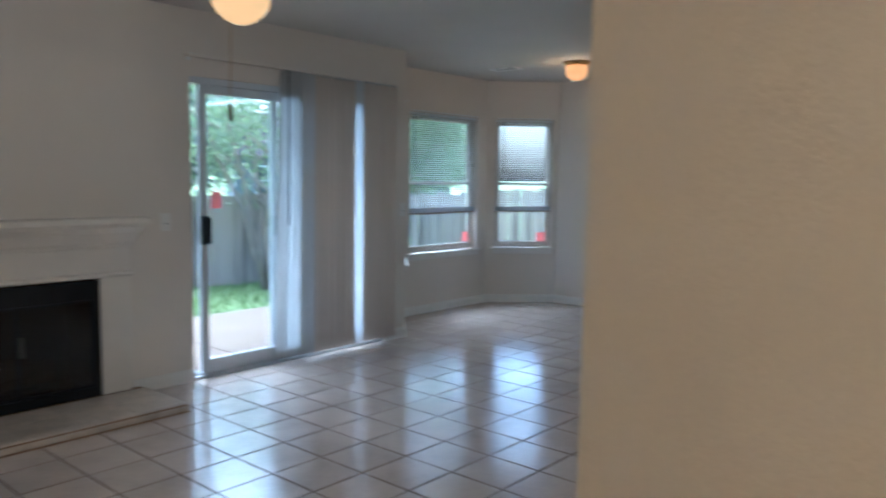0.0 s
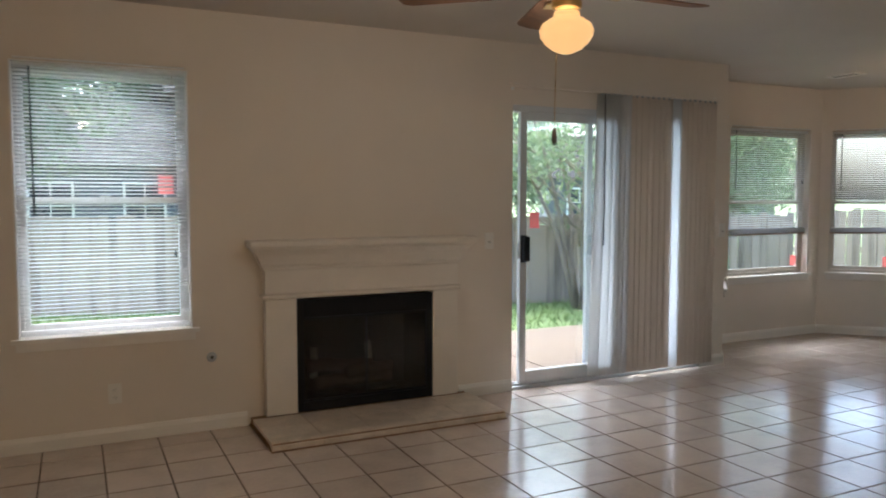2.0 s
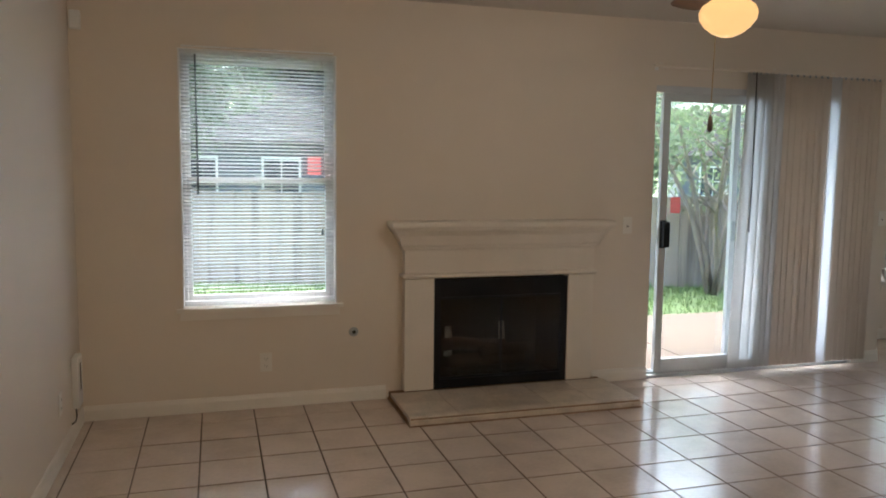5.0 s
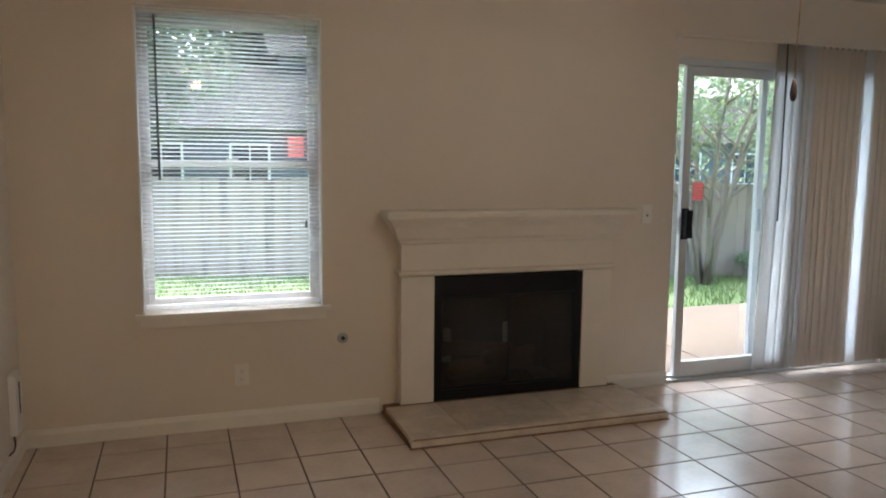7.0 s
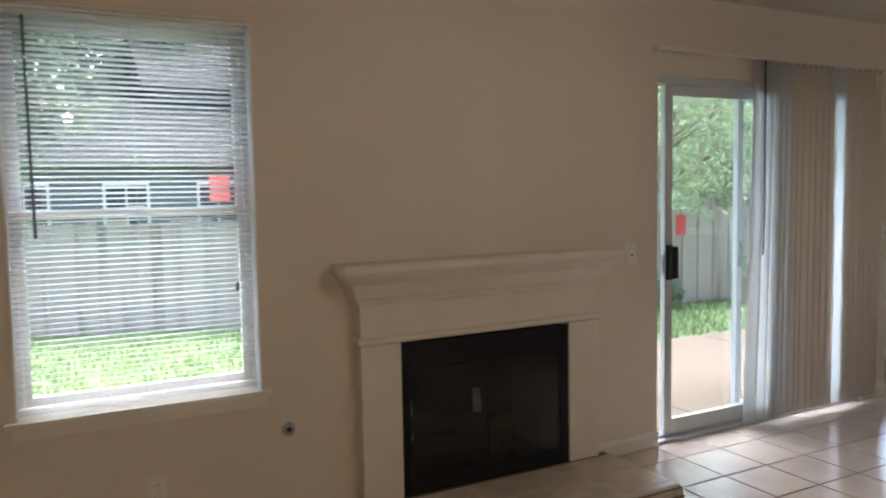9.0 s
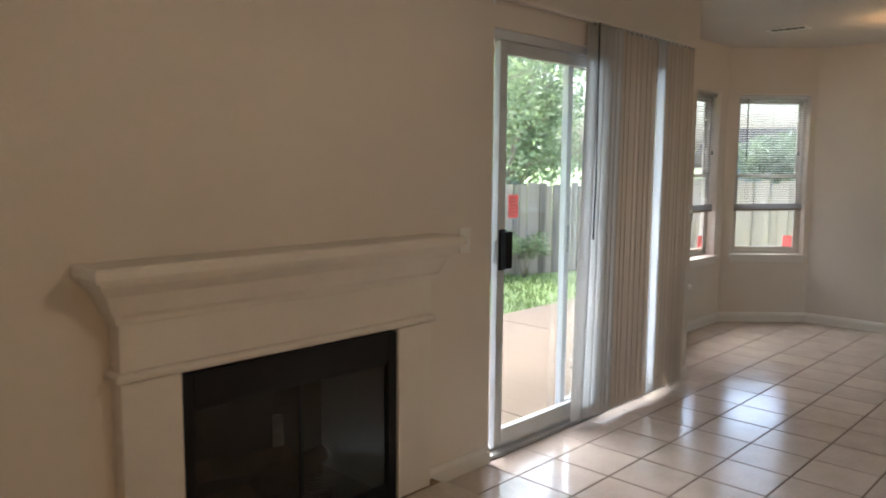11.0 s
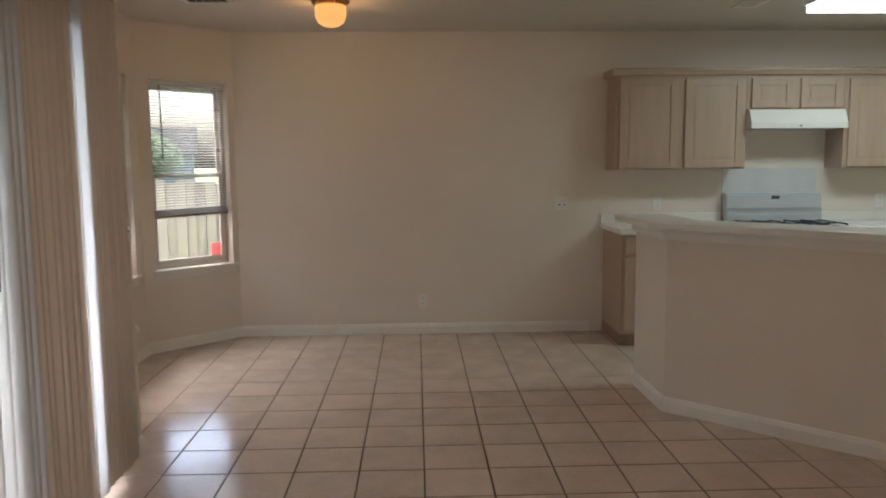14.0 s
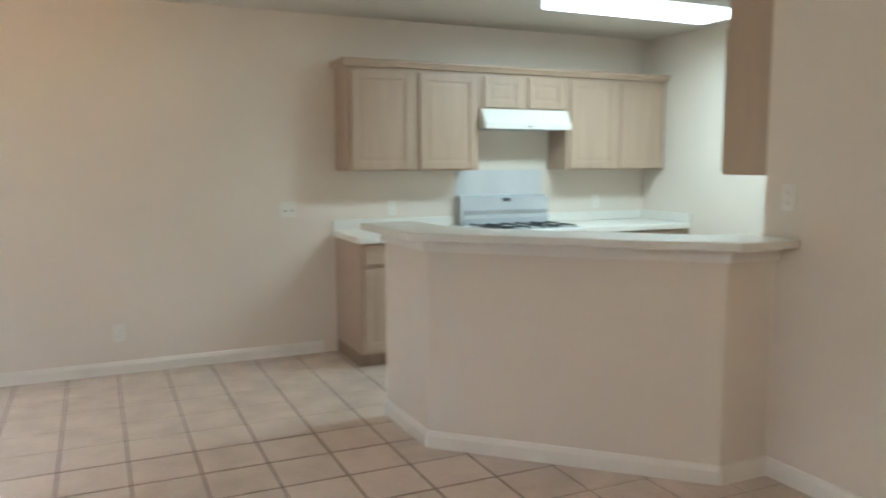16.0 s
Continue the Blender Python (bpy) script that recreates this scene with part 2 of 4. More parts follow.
def piece(name, data, parent, m):
    ob = new(name, data)
    ob.parent = parent
    ob.matrix_local = m
    return ob


def solid(name, bm, material, label, category, group="", kind="", smooth=False, m=None):
    ob = new(name, mesh(name, bm, material, smooth))
    if m is not None:
        ob.matrix_world = m
    return tagged(ob, label, category, group, kind)


def along(p, q, z=0.0):
    """A pose at p whose x axis runs to q; y points to its left."""
    return pose(p[0], p[1], z, 0, 0, math.degrees(math.atan2(q[1] - p[1], q[0] - p[0])))


CEILING = 2.51
X_LEFT, X_FAR, Y_MID, X_HALL = -2.09, 6.27, -4.11, -0.24
Y_KEND, X_KWEST = -5.88, 3.265
BAY = [(3.69, 0.0), (4.33, 0.66), (5.70, 0.66), (6.27, 0.075)]


def wall(name, p, q, openings=(), thick=0.14, top=CEILING, label="cream painted plaster wall", bottom=-0.02):
    """A wall from p to q whose room side is on the right of the line; openings are (from, to, bottom, top)."""
    length = math.hypot(q[0] - p[0], q[1] - p[1])
    bm = bmesh.new()
    s = 0.0
    for a, b, za, zb in sorted(openings):
        box(bm, s, a, 0, thick, bottom, top)
        if za > bottom:
            box(bm, a, b, 0, thick, bottom, za)
        box(bm, a, b, 0, thick, zb, top)
        s = b
    box(bm, s, length, 0, thick, bottom, top)
    return solid(name, bm, PAINT, label, "wall", kind="structure", m=along(p, q))


def baseboard(p, q, a=0.0, b=None):
    length = math.hypot(q[0] - p[0], q[1] - p[1])
    b = length if b is None else b
    bm = bmesh.new()
    prof = [(0.0, 0.0), (-0.014, 0.0), (-0.014, 0.062), (-0.010, 0.074), (-0.006, 0.086), (0.0, 0.088)]
    n = len(prof)
    e0 = [bm.verts.new((a, y, z + 0.001)) for y, z in prof]
    e1 = [bm.verts.new((b, y, z + 0.001)) for y, z in prof]
    for i in range(n):
        bm.faces.new((e0[i], e0[(i + 1) % n], e1[(i + 1) % n], e1[i]))
    bm.faces.new(e0[::-1])
    bm.faces.new(e1)
    return solid("baseboard", bm, TRIM, "white painted wooden baseboard along the wall", "baseboard", kind="structure", m=along(p, q))


# ---------------------------------------------------------------- walls and ceiling
A0, A1, AZ0, AZ1 = -1.525, -0.612, 0.635, 2.150       # left window
FO_A, FO_B = -0.032, 0.972                              # firebox
S0, S1, SZ1 = 1.605, 3.43, 2.075                      # sliding door
W0, W1, WZ0, WZ1 = 4.43, 5.545, 0.635, 2.085          # middle bay window
wall("wall_back", (X_LEFT, 0), BAY[0], [(A0 - X_LEFT, A1 - X_LEFT, AZ0, AZ1), (FO_A - X_LEFT, FO_B - X_LEFT, 0.03, 0.775), (S0 - X_LEFT, S1 - X_LEFT, -0.02, SZ1)])
FACET = math.hypot(BAY[3][0] - BAY[2][0], BAY[3][1] - BAY[2][1])
G0, G1 = 0.10, 0.76
wall("wall_bay_1", BAY[0], BAY[1], [(FACET - G1, FACET - G0, WZ0, WZ1)])
wall("wall_bay_2", BAY[1], BAY[2], [(W0 - BAY[1][0], W1 - BAY[1][0], WZ0, WZ1)])
wall("wall_bay_3", BAY[2], BAY[3], [(G0, G1, WZ0, WZ1)])
wall("wall_far", BAY[3], (X_FAR, Y_KEND))
wall("wall_kitchen_end", (X_FAR + 0.14, Y_KEND), (X_KWEST, Y_KEND))
wall("wall_kitchen_west", (X_KWEST + 0.1, Y_KEND), (X_KWEST + 0.1, Y_MID - 0.12), thick=0.1)
wall("wall_mid", (X_KWEST, Y_MID), (X_HALL, Y_MID), thick=0.12)
wall("wall_hall", (X_HALL, Y_MID - 0.12), (X_HALL, -8.5), thick=0.12)
wall("wall_entry", (X_HALL + 0.12, -8.5), (X_LEFT - 0.14, -8.5))
wall("wall_left", (X_LEFT, -8.5), (X_LEFT, 0.14))

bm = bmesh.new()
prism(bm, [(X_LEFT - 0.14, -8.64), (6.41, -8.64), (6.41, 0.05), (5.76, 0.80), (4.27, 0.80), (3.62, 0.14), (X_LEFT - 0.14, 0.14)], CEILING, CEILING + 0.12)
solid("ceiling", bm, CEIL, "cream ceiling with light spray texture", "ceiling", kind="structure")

baseboard((X_LEFT, 0), BAY[0], 0.014, 1.79)
baseboard((X_LEFT, 0), BAY[0], 3.26, S0 - X_LEFT)
baseboard((X_LEFT, 0), BAY[0], S1 - X_LEFT, None)
baseboard(BAY[0], BAY[1])
baseboard(BAY[1], BAY[2])
baseboard(BAY[2], BAY[3])
baseboard(BAY[3], (X_FAR, Y_KEND), 0, 2.95)
baseboard((X_KWEST - 0.09, Y_MID), (X_HALL, Y_MID))
baseboard((X_HALL, Y_MID), (X_HALL, -8.5))
baseboard((X_LEFT, -8.5), (X_LEFT, 0))
baseboard((X_HALL, -8.5), (X_LEFT, -8.5))
# ---------------------------------------------------------------- windows and blinds
def window(name, m, s0, s1, z0, z1, label, pane_label="clear glass pane", lined=False):
    """A single-hung window in a wall of pose m, with its sill."""
    w = thing(name, label, "window", kind="structure", m=m)
    if lined:
        # White boards added to make the sides of the opening look daylit.
        part("daylit_jamb_liner", boxes((s0 + 0.0005, s0 + 0.008, -0.003, 0.074, z0 + 0.003, z1 - 0.0005), (s1 - 0.008, s1 - 0.0005, -0.003, 0.074, z0 + 0.003, z1 - 0.0005), (s0 + 0.008, s1 - 0.008, -0.003, 0.074, z1 - 0.008, z1 - 0.0005)), VINYL, w, "added white lining, for daylight on the sides of the opening")
    vinyl = VINYL if lined else BEIGE
    f = 0.032
    zm = (z0 + z1) / 2
    part("window_frame", boxes((s0, s0 + f, 0.075, 0.135, z0, z1), (s1 - f, s1, 0.075, 0.135, z0, z1), (s0 + f, s1 - f, 0.075, 0.135, z0, z0 + f), (s0 + f, s1 - f, 0.075, 0.135, z1 - f, z1), bevel=0.003), vinyl, w)
    a, b = s0 + f + 0.001, s1 - f - 0.001
    for title, y0, za, zb in (("lower_sash", 0.080, z0 + f + 0.001, zm + 0.018), ("upper_sash", 0.106, zm - 0.018, z1 - f - 0.001)):
        sash = part(title, boxes((a, a + 0.026, y0, y0 + 0.024, za, zb), (b - 0.026, b, y0, y0 + 0.024, za, zb), (a + 0.026, b - 0.026, y0, y0 + 0.024, za, za + 0.034), (a + 0.026, b - 0.026, y0, y0 + 0.024, zb - 0.034, zb), bevel=0.002), vinyl, w)
        g = part("pane", boxes((a + 0.026, b - 0.026, y0 + 0.010, y0 + 0.014, za + 0.034, zb - 0.034)), PANE, sash, pane_label)
        g.visible_shadow = False
    part("sash_lock", boxes(((a + b) / 2 - 0.03, (a + b) / 2 + 0.03, 0.070, 0.080, zm + 0.0185, zm + 0.030), bevel=0.003), ALU, w)
    part("window_sill", boxes((s0 - 0.035, s1 + 0.035, -0.032, -0.001, z0 - 0.022, z0 + 0.002), (s0 + 0.001, s1 - 0.001, -0.001, 0.074, z0, z0 + 0.0022), bevel=0.0), TRIM, w)
    part("sill_apron", boxes((s0 - 0.015, s1 + 0.015, -0.012, -0.001, z0 - 0.070, z0 - 0.0225), bevel=0.003), TRIM, w)
    return w


def slat_mesh(length):
    bm = bmesh.new()
    n, wdt = 4, 0.025
    rows = []
    for k in range(n + 1):
        u = k / n - 0.5
        y, z = u * wdt, 0.0022 * (1 - 4 * u * u)
        rows.append([bm.verts.new((x, y, z)) for x in (0.0, length)])
    for k in range(n):
        bm.faces.new((rows[k][0], rows[k][1], rows[k + 1][1], rows[k + 1][0]))
    low = bmesh.ops.extrude_face_region(bm, geom=list(bm.faces))
    bmesh.ops.translate(bm, vec=(0, 0, -0.0005), verts=[v for v in low["geom"] if isinstance(v, bmesh.types.BMVert)])
    return mesh("slat", bm, SLAT, True)


def blind(m, s0, s1, z0, z1, bottom, label, lean=0.0, wand_side=0, tilt=-9):
    """Horizontal slats from the head down to bottom; gathered slats lie on the bottom rail."""
    b = thing("horizontal_blind", label, "blind", "window blinds", m=m)
    a, e, y = s0 + 0.010, s1 - 0.010, 0.040
    part("headrail", boxes((a, e, y - 0.013, y + 0.013, z1 - 0.027, z1 - 0.002), bevel=0.002), SLAT, b)
    part("valance", boxes((s0 + 0.02, s1 - 0.02, -0.012, -0.0005, z1 + 0.006, z1 + 0.016), bevel=0.002), SLAT, b)
    data = slat_mesh(e - a - 0.008)
    pitch = 0.0212
    full = int((z1 - 0.03 - z0) / pitch)
    free = int((z1 - 0.04 - bottom - 0.035) / pitch)
    gathered = min(max(full - free - 2, 0), 26) if bottom - z0 > 0.1 else 0
    z = z1 - 0.04
    rnd = random.Random(int(bottom * 1000) + int(s0 * 100))
    for k in range(free):
        piece("slat", data, b, pose(a + 0.004, y, z, tilt + rnd.uniform(-3, 3), lean * k / max(free, 1) + rnd.uniform(-0.07, 0.07), 0))
        z -= pitch
    zb = bottom + 0.022
    for k in range(gathered):
        piece("slat", data, b, pose(a + 0.004, y + rnd.uniform(-0.002, 0.002), zb + 0.0026 * k, rnd.uniform(-2, 2), lean, 0))
    part("bottom_rail", boxes((a + 0.003, e - 0.003, y - 0.012, y + 0.012, -0.008, 0.010), bevel=0.003), OAKDARK if gathered else SLAT, b, m=pose(0, 0, bottom + 0.010, 0, lean, 0))
    for x in (a + 0.12, (a + e) / 2, e - 0.12):
        part("ladder_cord", boxes((x - 0.0008, x + 0.0008, y - 0.0138, y - 0.0125, bottom + 0.012, z1 - 0.028)), CORD, b)
    raised = bottom - z0 > 0.1
    x = a + 0.085 if wand_side == 0 else e - 0.085
    bm = tube(bmesh.new(), [(x, y - 0.020, z1 - 0.03), (x + 0.002, y - 0.024, z1 - 0.4), (x + 0.004, y - 0.022, z1 - (0.60 if raised else 0.84))], 0.0058, 8)
    part("tilt_wand", bm, WAND, b, "clear plastic tilt wand", True)
    x = e - 0.075
    drop = 0.5 if raised else 1.05
    pull = part("lift_cord", tube(bmesh.new(), [(x, y - 0.019, z1 - 0.03), (x + 0.003, y - 0.02, z1 - drop * 0.6), (x, y - 0.019, z1 - drop)], 0.0016, 6), CORD, b)
    part("tassel", lathe(bmesh.new(), [(0.002, 0.0), (0.007, -0.012), (0.008, -0.035), (0.003, -0.04)], 10, (x, y - 0.019, z1 - drop)), WAND, pull, smooth=True)
    return b


def sticker(m, x, z, y, w=0.075, h=0.105):
    """A coral notice on the glass, with bars for its small print."""
    s = thing("window_sticker", "coral red notice sticker stuck to the window glass", "sticker", "glass stickers", m=m @ pose(x, y, z))
    part("sheet", boxes((0, w, 0, 0.0008, 0, h)), CORAL, s)
    bars = bmesh.new()
    for k in range(5):
        box(bars, 0.008, w - (0.008 if k != 2 else 0.025), -0.0012, -0.0002, h * (0.15 + 0.15 * k), h * (0.15 + 0.15 * k) + 0.006)
    part("print_line", bars, CORALMARK, s, "pale printed lines")
    return s


MB = along((X_LEFT, 0), BAY[0])
window("window_1", MB, A0 - X_LEFT, A1 - X_LEFT, AZ0, AZ1, "white vinyl single-hung window beside the fireplace", lined=True)
blind(MB, A0 - X_LEFT, A1 - X_LEFT, AZ0, AZ1, 0.655, "white mini blind lowered to the sill, slats open", tilt=-15)
sticker(MB, A1 - X_LEFT - 0.165, 1.43, 0.112, 0.085, 0.115)
M2 = along(BAY[1], BAY[2])
window("window_2", M2, W0 - BAY[1][0], W1 - BAY[1][0], WZ0, WZ1, "beige vinyl window in the middle of the bay")
blind(M2, W0 - BAY[1][0], W1 - BAY[1][0], WZ0, WZ1, 1.03, "white mini blind half raised in the bay", -0.25)
sticker(M2, W1 - BAY[1][0] - 0.15, 0.71, 0.086, 0.085, 0.105)
M3 = along(BAY[2], BAY[3])
window("window_3", M3, G0, G1, WZ0, WZ1, "narrow beige vinyl window in the slanted bay wall")
blind(M3, G0, G1, WZ0, WZ1, 1.03, "white narrow mini blind half raised, bottom rail crooked", -1.0)
sticker(M3, G1 - 0.15, 0.70, 0.086, 0.085, 0.105)
M1 = along(BAY[0], BAY[1])
window("window_4", M1, FACET - G1, FACET - G0, WZ0, WZ1, "narrow beige vinyl window in the slanted bay wall")
blind(M1, FACET - G1, FACET - G0, WZ0, WZ1, 1.03, "white narrow mini blind half raised in the bay")


# ---------------------------------------------------------------- sliding glass door
def sliding_door():
    d = thing("door_1", "white aluminium sliding glass door, slid open a hand's breadth", "door", kind="structure")
    part("door_frame", boxes((S0, S0 + 0.012, 0.015, 0.135, 0.0, SZ1), (S1 - 0.035, S1, 0.015, 0.135, 0.0, SZ1), (S0 + 0.012, S1 - 0.035, 0.015, 0.135, SZ1 - 0.045, SZ1), bevel=0.003), ALU, d)
    part("door_track", boxes((S0 + 0.013, S1 - 0.036, 0.010, 0.135, -0.004, 0.018), (S0 + 0.013, S1 - 0.036, 0.050, 0.056, 0.018, 0.034), (S0 + 0.013, S1 - 0.036, 0.100, 0.106, 0.018, 0.034)), ALU, d)
    for name, x0, x1, y0, st in (("sliding_panel", 1.692, 2.62, 0.034, 0.056), ("fixed_panel", 2.325, S1 - 0.037, 0.084, 0.045)):
        p = part(name, boxes((x0, x0 + st, y0, y0 + 0.036, 0.036, SZ1 - 0.046), (x1 - st, x1, y0, y0 + 0.036, 0.036, SZ1 - 0.046), (x0 + st, x1 - st, y0, y0 + 0.036, 0.036, 0.125), (x0 + st, x1 - st, y0, y0 + 0.036, SZ1 - 0.105, SZ1 - 0.046), bevel=0.003), ALU, d)
        g = part("pane", boxes((x0 + st, x1 - st, y0 + 0.016, y0 + 0.021, 0.125, SZ1 - 0.105)), PANE, p)
        g.visible_shadow = False
        if name == "sliding_panel":
            part("door_handle", boxes((x0 + 0.004, x0 + 0.054, y0 - 0.010, y0 - 0.0005, 0.935, 1.135), (x0 + 0.012, x0 + 0.060, y0 - 0.046, y0 - 0.0105, 0.945, 1.125), bevel=0.004), BLACK, p, "black pull handle with latch")
            part("latch", boxes((x0 - 0.006, x0 - 0.0005, y0 + 0.008, y0 + 0.026, 0.97, 1.08), bevel=0.002), STEEL, p)
    part("outer_pull", boxes((2.328, 2.358, 0.070, 0.0835, 0.97, 1.12), bevel=0.004), STEEL, d, "grey pull on the outer panel")
    sticker(pose(0, 0, 0), 1.785, 1.185, 0.046, 0.080, 0.115)


sliding_door()


def vertical_blind():
    b = thing("vertical_blind", "beige fabric vertical blind drawn to one side of the sliding door", "blind")
    y, top = -0.050, 2.185
    part("headrail", boxes((1.550, 3.530, y - 0.020, y + 0.020, top + 0.006, top + 0.026), bevel=0.004), PAINT, b, "white metal headrail")
    for x in (1.60, 2.53, 3.05, 3.48):
        part("rail_bracket", boxes((x - 0.012, x + 0.012, y - 0.010, 0.0, top + 0.0265, top + 0.031), (x - 0.012, x + 0.012, -0.004, -0.0005, top - 0.01, top + 0.0265)), VINYL, b)
    def vane_mesh(name, material):
        bm = bmesh.new()
        n, w, h = 6, 0.089, top - 0.040
        rows = []
        for k in range(n + 1):
            u = k / n - 0.5
            rows.append([bm.verts.new((u * w, 0.003 * (1 - 4 * u * u), z)) for z in (-h, -h * 0.5, 0.0)])
        for k in range(n):
            for j in (0, 1):
                bm.faces.new((rows[k][j], rows[k + 1][j], rows[k + 1][j + 1], rows[k][j + 1]))
        ex = bmesh.ops.extrude_face_region(bm, geom=list(bm.faces))
        bmesh.ops.translate(bm, vec=(0, -0.0008, 0), verts=[v for v in ex["geom"] if isinstance(v, bmesh.types.BMVert)])
        return mesh(name, bm, material, True)
    beige, grey, white = vane_mesh("vane", VANE), vane_mesh("vane", VANE_GREY), vane_mesh("vane", VANE_WHITE)
    rnd = random.Random(5)
    piece("vane", white, b, pose(2.360, y, top, 0, 1.4, -14))
    piece("vane", white, b, pose(2.425, y + 0.004, top, 0, 1.0, -18))
    for k in range(3):
        piece("vane", white if k < 1 else grey, b, pose(2.485 + 0.048 * k, y, top, 0, rnd.uniform(-0.2, 0.5), -34 + rnd.uniform(-8, 8)))
    for k in range(7):
        piece("vane", beige, b, pose(2.640 + 0.060 * k, y + 0.004 * (k % 2), top, 0, rnd.uniform(-0.15, 0.15), -5 + rnd.uniform(-3, 3)))
    piece("vane", vane_mesh("vane", VANE_THIN), b, pose(3.084, y - 0.012, top, 0, 0.0, -4))
    for k in range(7):
        piece("vane", beige, b, pose(3.166 + 0.051 * k, y + 0.004 * (k % 2), top, 0, rnd.uniform(-0.15, 0.15), -5 + rnd.uniform(-3, 3)))
    clip_data = mesh("carrier", boxes((-0.007, 0.007, -0.006, 0.006, 0.0, 0.016), bevel=0.002), STEEL)
    for k in range(22):
        piece("carrier", clip_data, b, pose(2.36 + 0.054 * k, y, top - 0.011))
    part("control_wand", tube(bmesh.new(), [(2.36, y - 0.03, top), (2.362, y - 0.035, 1.4), (2.360, y - 0.03, 1.05)], 0.005, 8), WAND, b, "clear plastic wand", True)
    return b


vertical_blind()


# ---------------------------------------------------------------- fireplace
def ring_loft(bm, x0, x1, y0, steps):
    """A moulding round three sides: (offset, height) rings, closed against the wall."""
    rings = []
    for o, z in steps:
        rings.append([bm.verts.new(p) for p in ((x0 - o, -0.0005, z), (x0 - o, y0 - o, z), (x1 + o, y0 - o, z), (x1 + o, -0.0005, z))])
    for a, b in zip(rings, rings[1:]):
        for k in range(4):
            bm.faces.new((a[k], a[(k + 1) % 4], b[(k + 1) % 4], b[k]))
    bm.faces.new(rings[0][::-1])
    bm.faces.new(rings[-1])
    return bm


FX0, FX1, FY = -0.195, 1.128, -0.075
FO0, FO1, FZ0, FZ1 = 0.0, 0.94, 0.055, 0.770


def fireplace():
    f = thing("fireplace", "white painted fireplace surround with a moulded mantel shelf", "fireplace")
    for x0, x1 in ((FX0, FO0), (FO1, FX1)):
        part("pilaster", boxes((x0, x1, FY, -0.0005, 0.056, 0.782), bevel=0.004), MANTEL, f)
    part("bead_moulding", ring_loft(bmesh.new(), FX0, FX1, FY, [(0.0, 0.783), (0.010, 0.786), (0.018, 0.795), (0.018, 0.806), (0.010, 0.814), (0.0, 0.817)]), MANTEL, f)
    part("frieze", boxes((FX0, FX1, FY, -0.0005, 0.8175, 0.965), bevel=0.003), MANTEL, f)
    part("crown_moulding", ring_loft(bmesh.new(), FX0, FX1, FY, [(0.0, 0.9655), (0.012, 0.967), (0.016, 0.985), (0.028, 1.000), (0.040, 1.030), (0.052, 1.058), (0.072, 1.082), (0.080, 1.092), (0.084, 1.104)]), MANTEL, f)
    part("mantel_shelf", ring_loft(bmesh.new(), FX0, FX1, FY, [(0.084, 1.1045), (0.098, 1.106), (0.102, 1.118), (0.102, 1.140), (0.096, 1.150)]), MANTEL, f)
    ins = part("firebox", boxes((FO0 - 0.03, FO0 - 0.001, 0.0, 0.45, FZ0, FZ1), (FO1 + 0.001, FO1 + 0.03, 0.0, 0.45, FZ0, FZ1), (FO0 - 0.001, FO1 + 0.001, 0.0, 0.45, FZ1 + 0.001, FZ1 + 0.03), (FO0 - 0.001, FO1 + 0.001, 0.0, 0.45, FZ0 - 0.02, FZ0), (FO0 - 0.03, FO1 + 0.03, 0.45, 0.47, FZ0 - 0.02, FZ1 + 0.03)), SOOT, f, "soot-black firebox lining")
    fr = part("door_frame", boxes((FO0, FO0 + 0.045, FY + 0.012, FY + 0.045, FZ0 + 0.001, FZ1), (FO1 - 0.045, FO1, FY + 0.012, FY + 0.045, FZ0 + 0.001, FZ1), (FO0 + 0.045, FO1 - 0.045, FY + 0.012, FY + 0.045, FZ1 - 0.115, FZ1), (FO0 + 0.045, FO1 - 0.045, FY + 0.012, FY + 0.045, FZ0 + 0.001, FZ0 + 0.06), bevel=0.003), BLACK, f, "black metal fireplace front")
    w = (FO1 - FO0 - 0.09) / 2
    for k in range(2):
        x0 = FO0 + 0.045 + w * k
        g = part("glass_door", boxes((x0 + 0.001, x0 + 0.005, FY + 0.020, FY + 0.034, FZ0 + 0.062, FZ1 - 0.117), (x0 + w - 0.005, x0 + w - 0.001, FY + 0.020, FY + 0.034, FZ0 + 0.062, FZ1 - 0.117), (x0 + 0.005, x0 + w - 0.005, FY + 0.020, FY + 0.034, FZ0 + 0.062, FZ0 + 0.076), (x0 + 0.005, x0 + w - 0.005, FY + 0.020, FY + 0.034, FZ1 - 0.131, FZ1 - 0.117)), BLACK, f)
        part("pane", boxes((x0 + 0.005, x0 + w - 0.005, FY + 0.025, FY + 0.029, FZ0 + 0.076, FZ1 - 0.131)), DARKGLASS, g)
    for x, y, z, l, a in ((0.47, 0.20, FZ0 + 0.11, 0.55, 4), (0.40, 0.28, FZ0 + 0.20, 0.45, -9), (0.56, 0.13, FZ0 + 0.19, 0.36, 14)):
        bm = tube(bmesh.new(), [(-l / 2, 0, 0), (-l / 4, 0.012, 0.008), (0, -0.008, 0.0), (l / 4, 0.01, -0.006), (l / 2, 0, 0)], 0.045, 12, 0.036)
        part("gas_log", bm, LOG, f, "ceramic gas log", True, pose(x, y, z, 0, 0, a))
    for x, y, z0, z1, rad in ((0.612, 0.315, 0.19, 0.40, 0.026), (0.232, 0.375, 0.16, 0.37, 0.030)):
        bm = tube(bmesh.new(), [(0, 0, z0), (0.006, 0.004, (z0 + z1) / 2), (0, 0, z1)], rad, 12, rad * 0.8)
        part("upright_log", bm, ASH, f, "pale upright ceramic log", True, pose(x, y, 0))
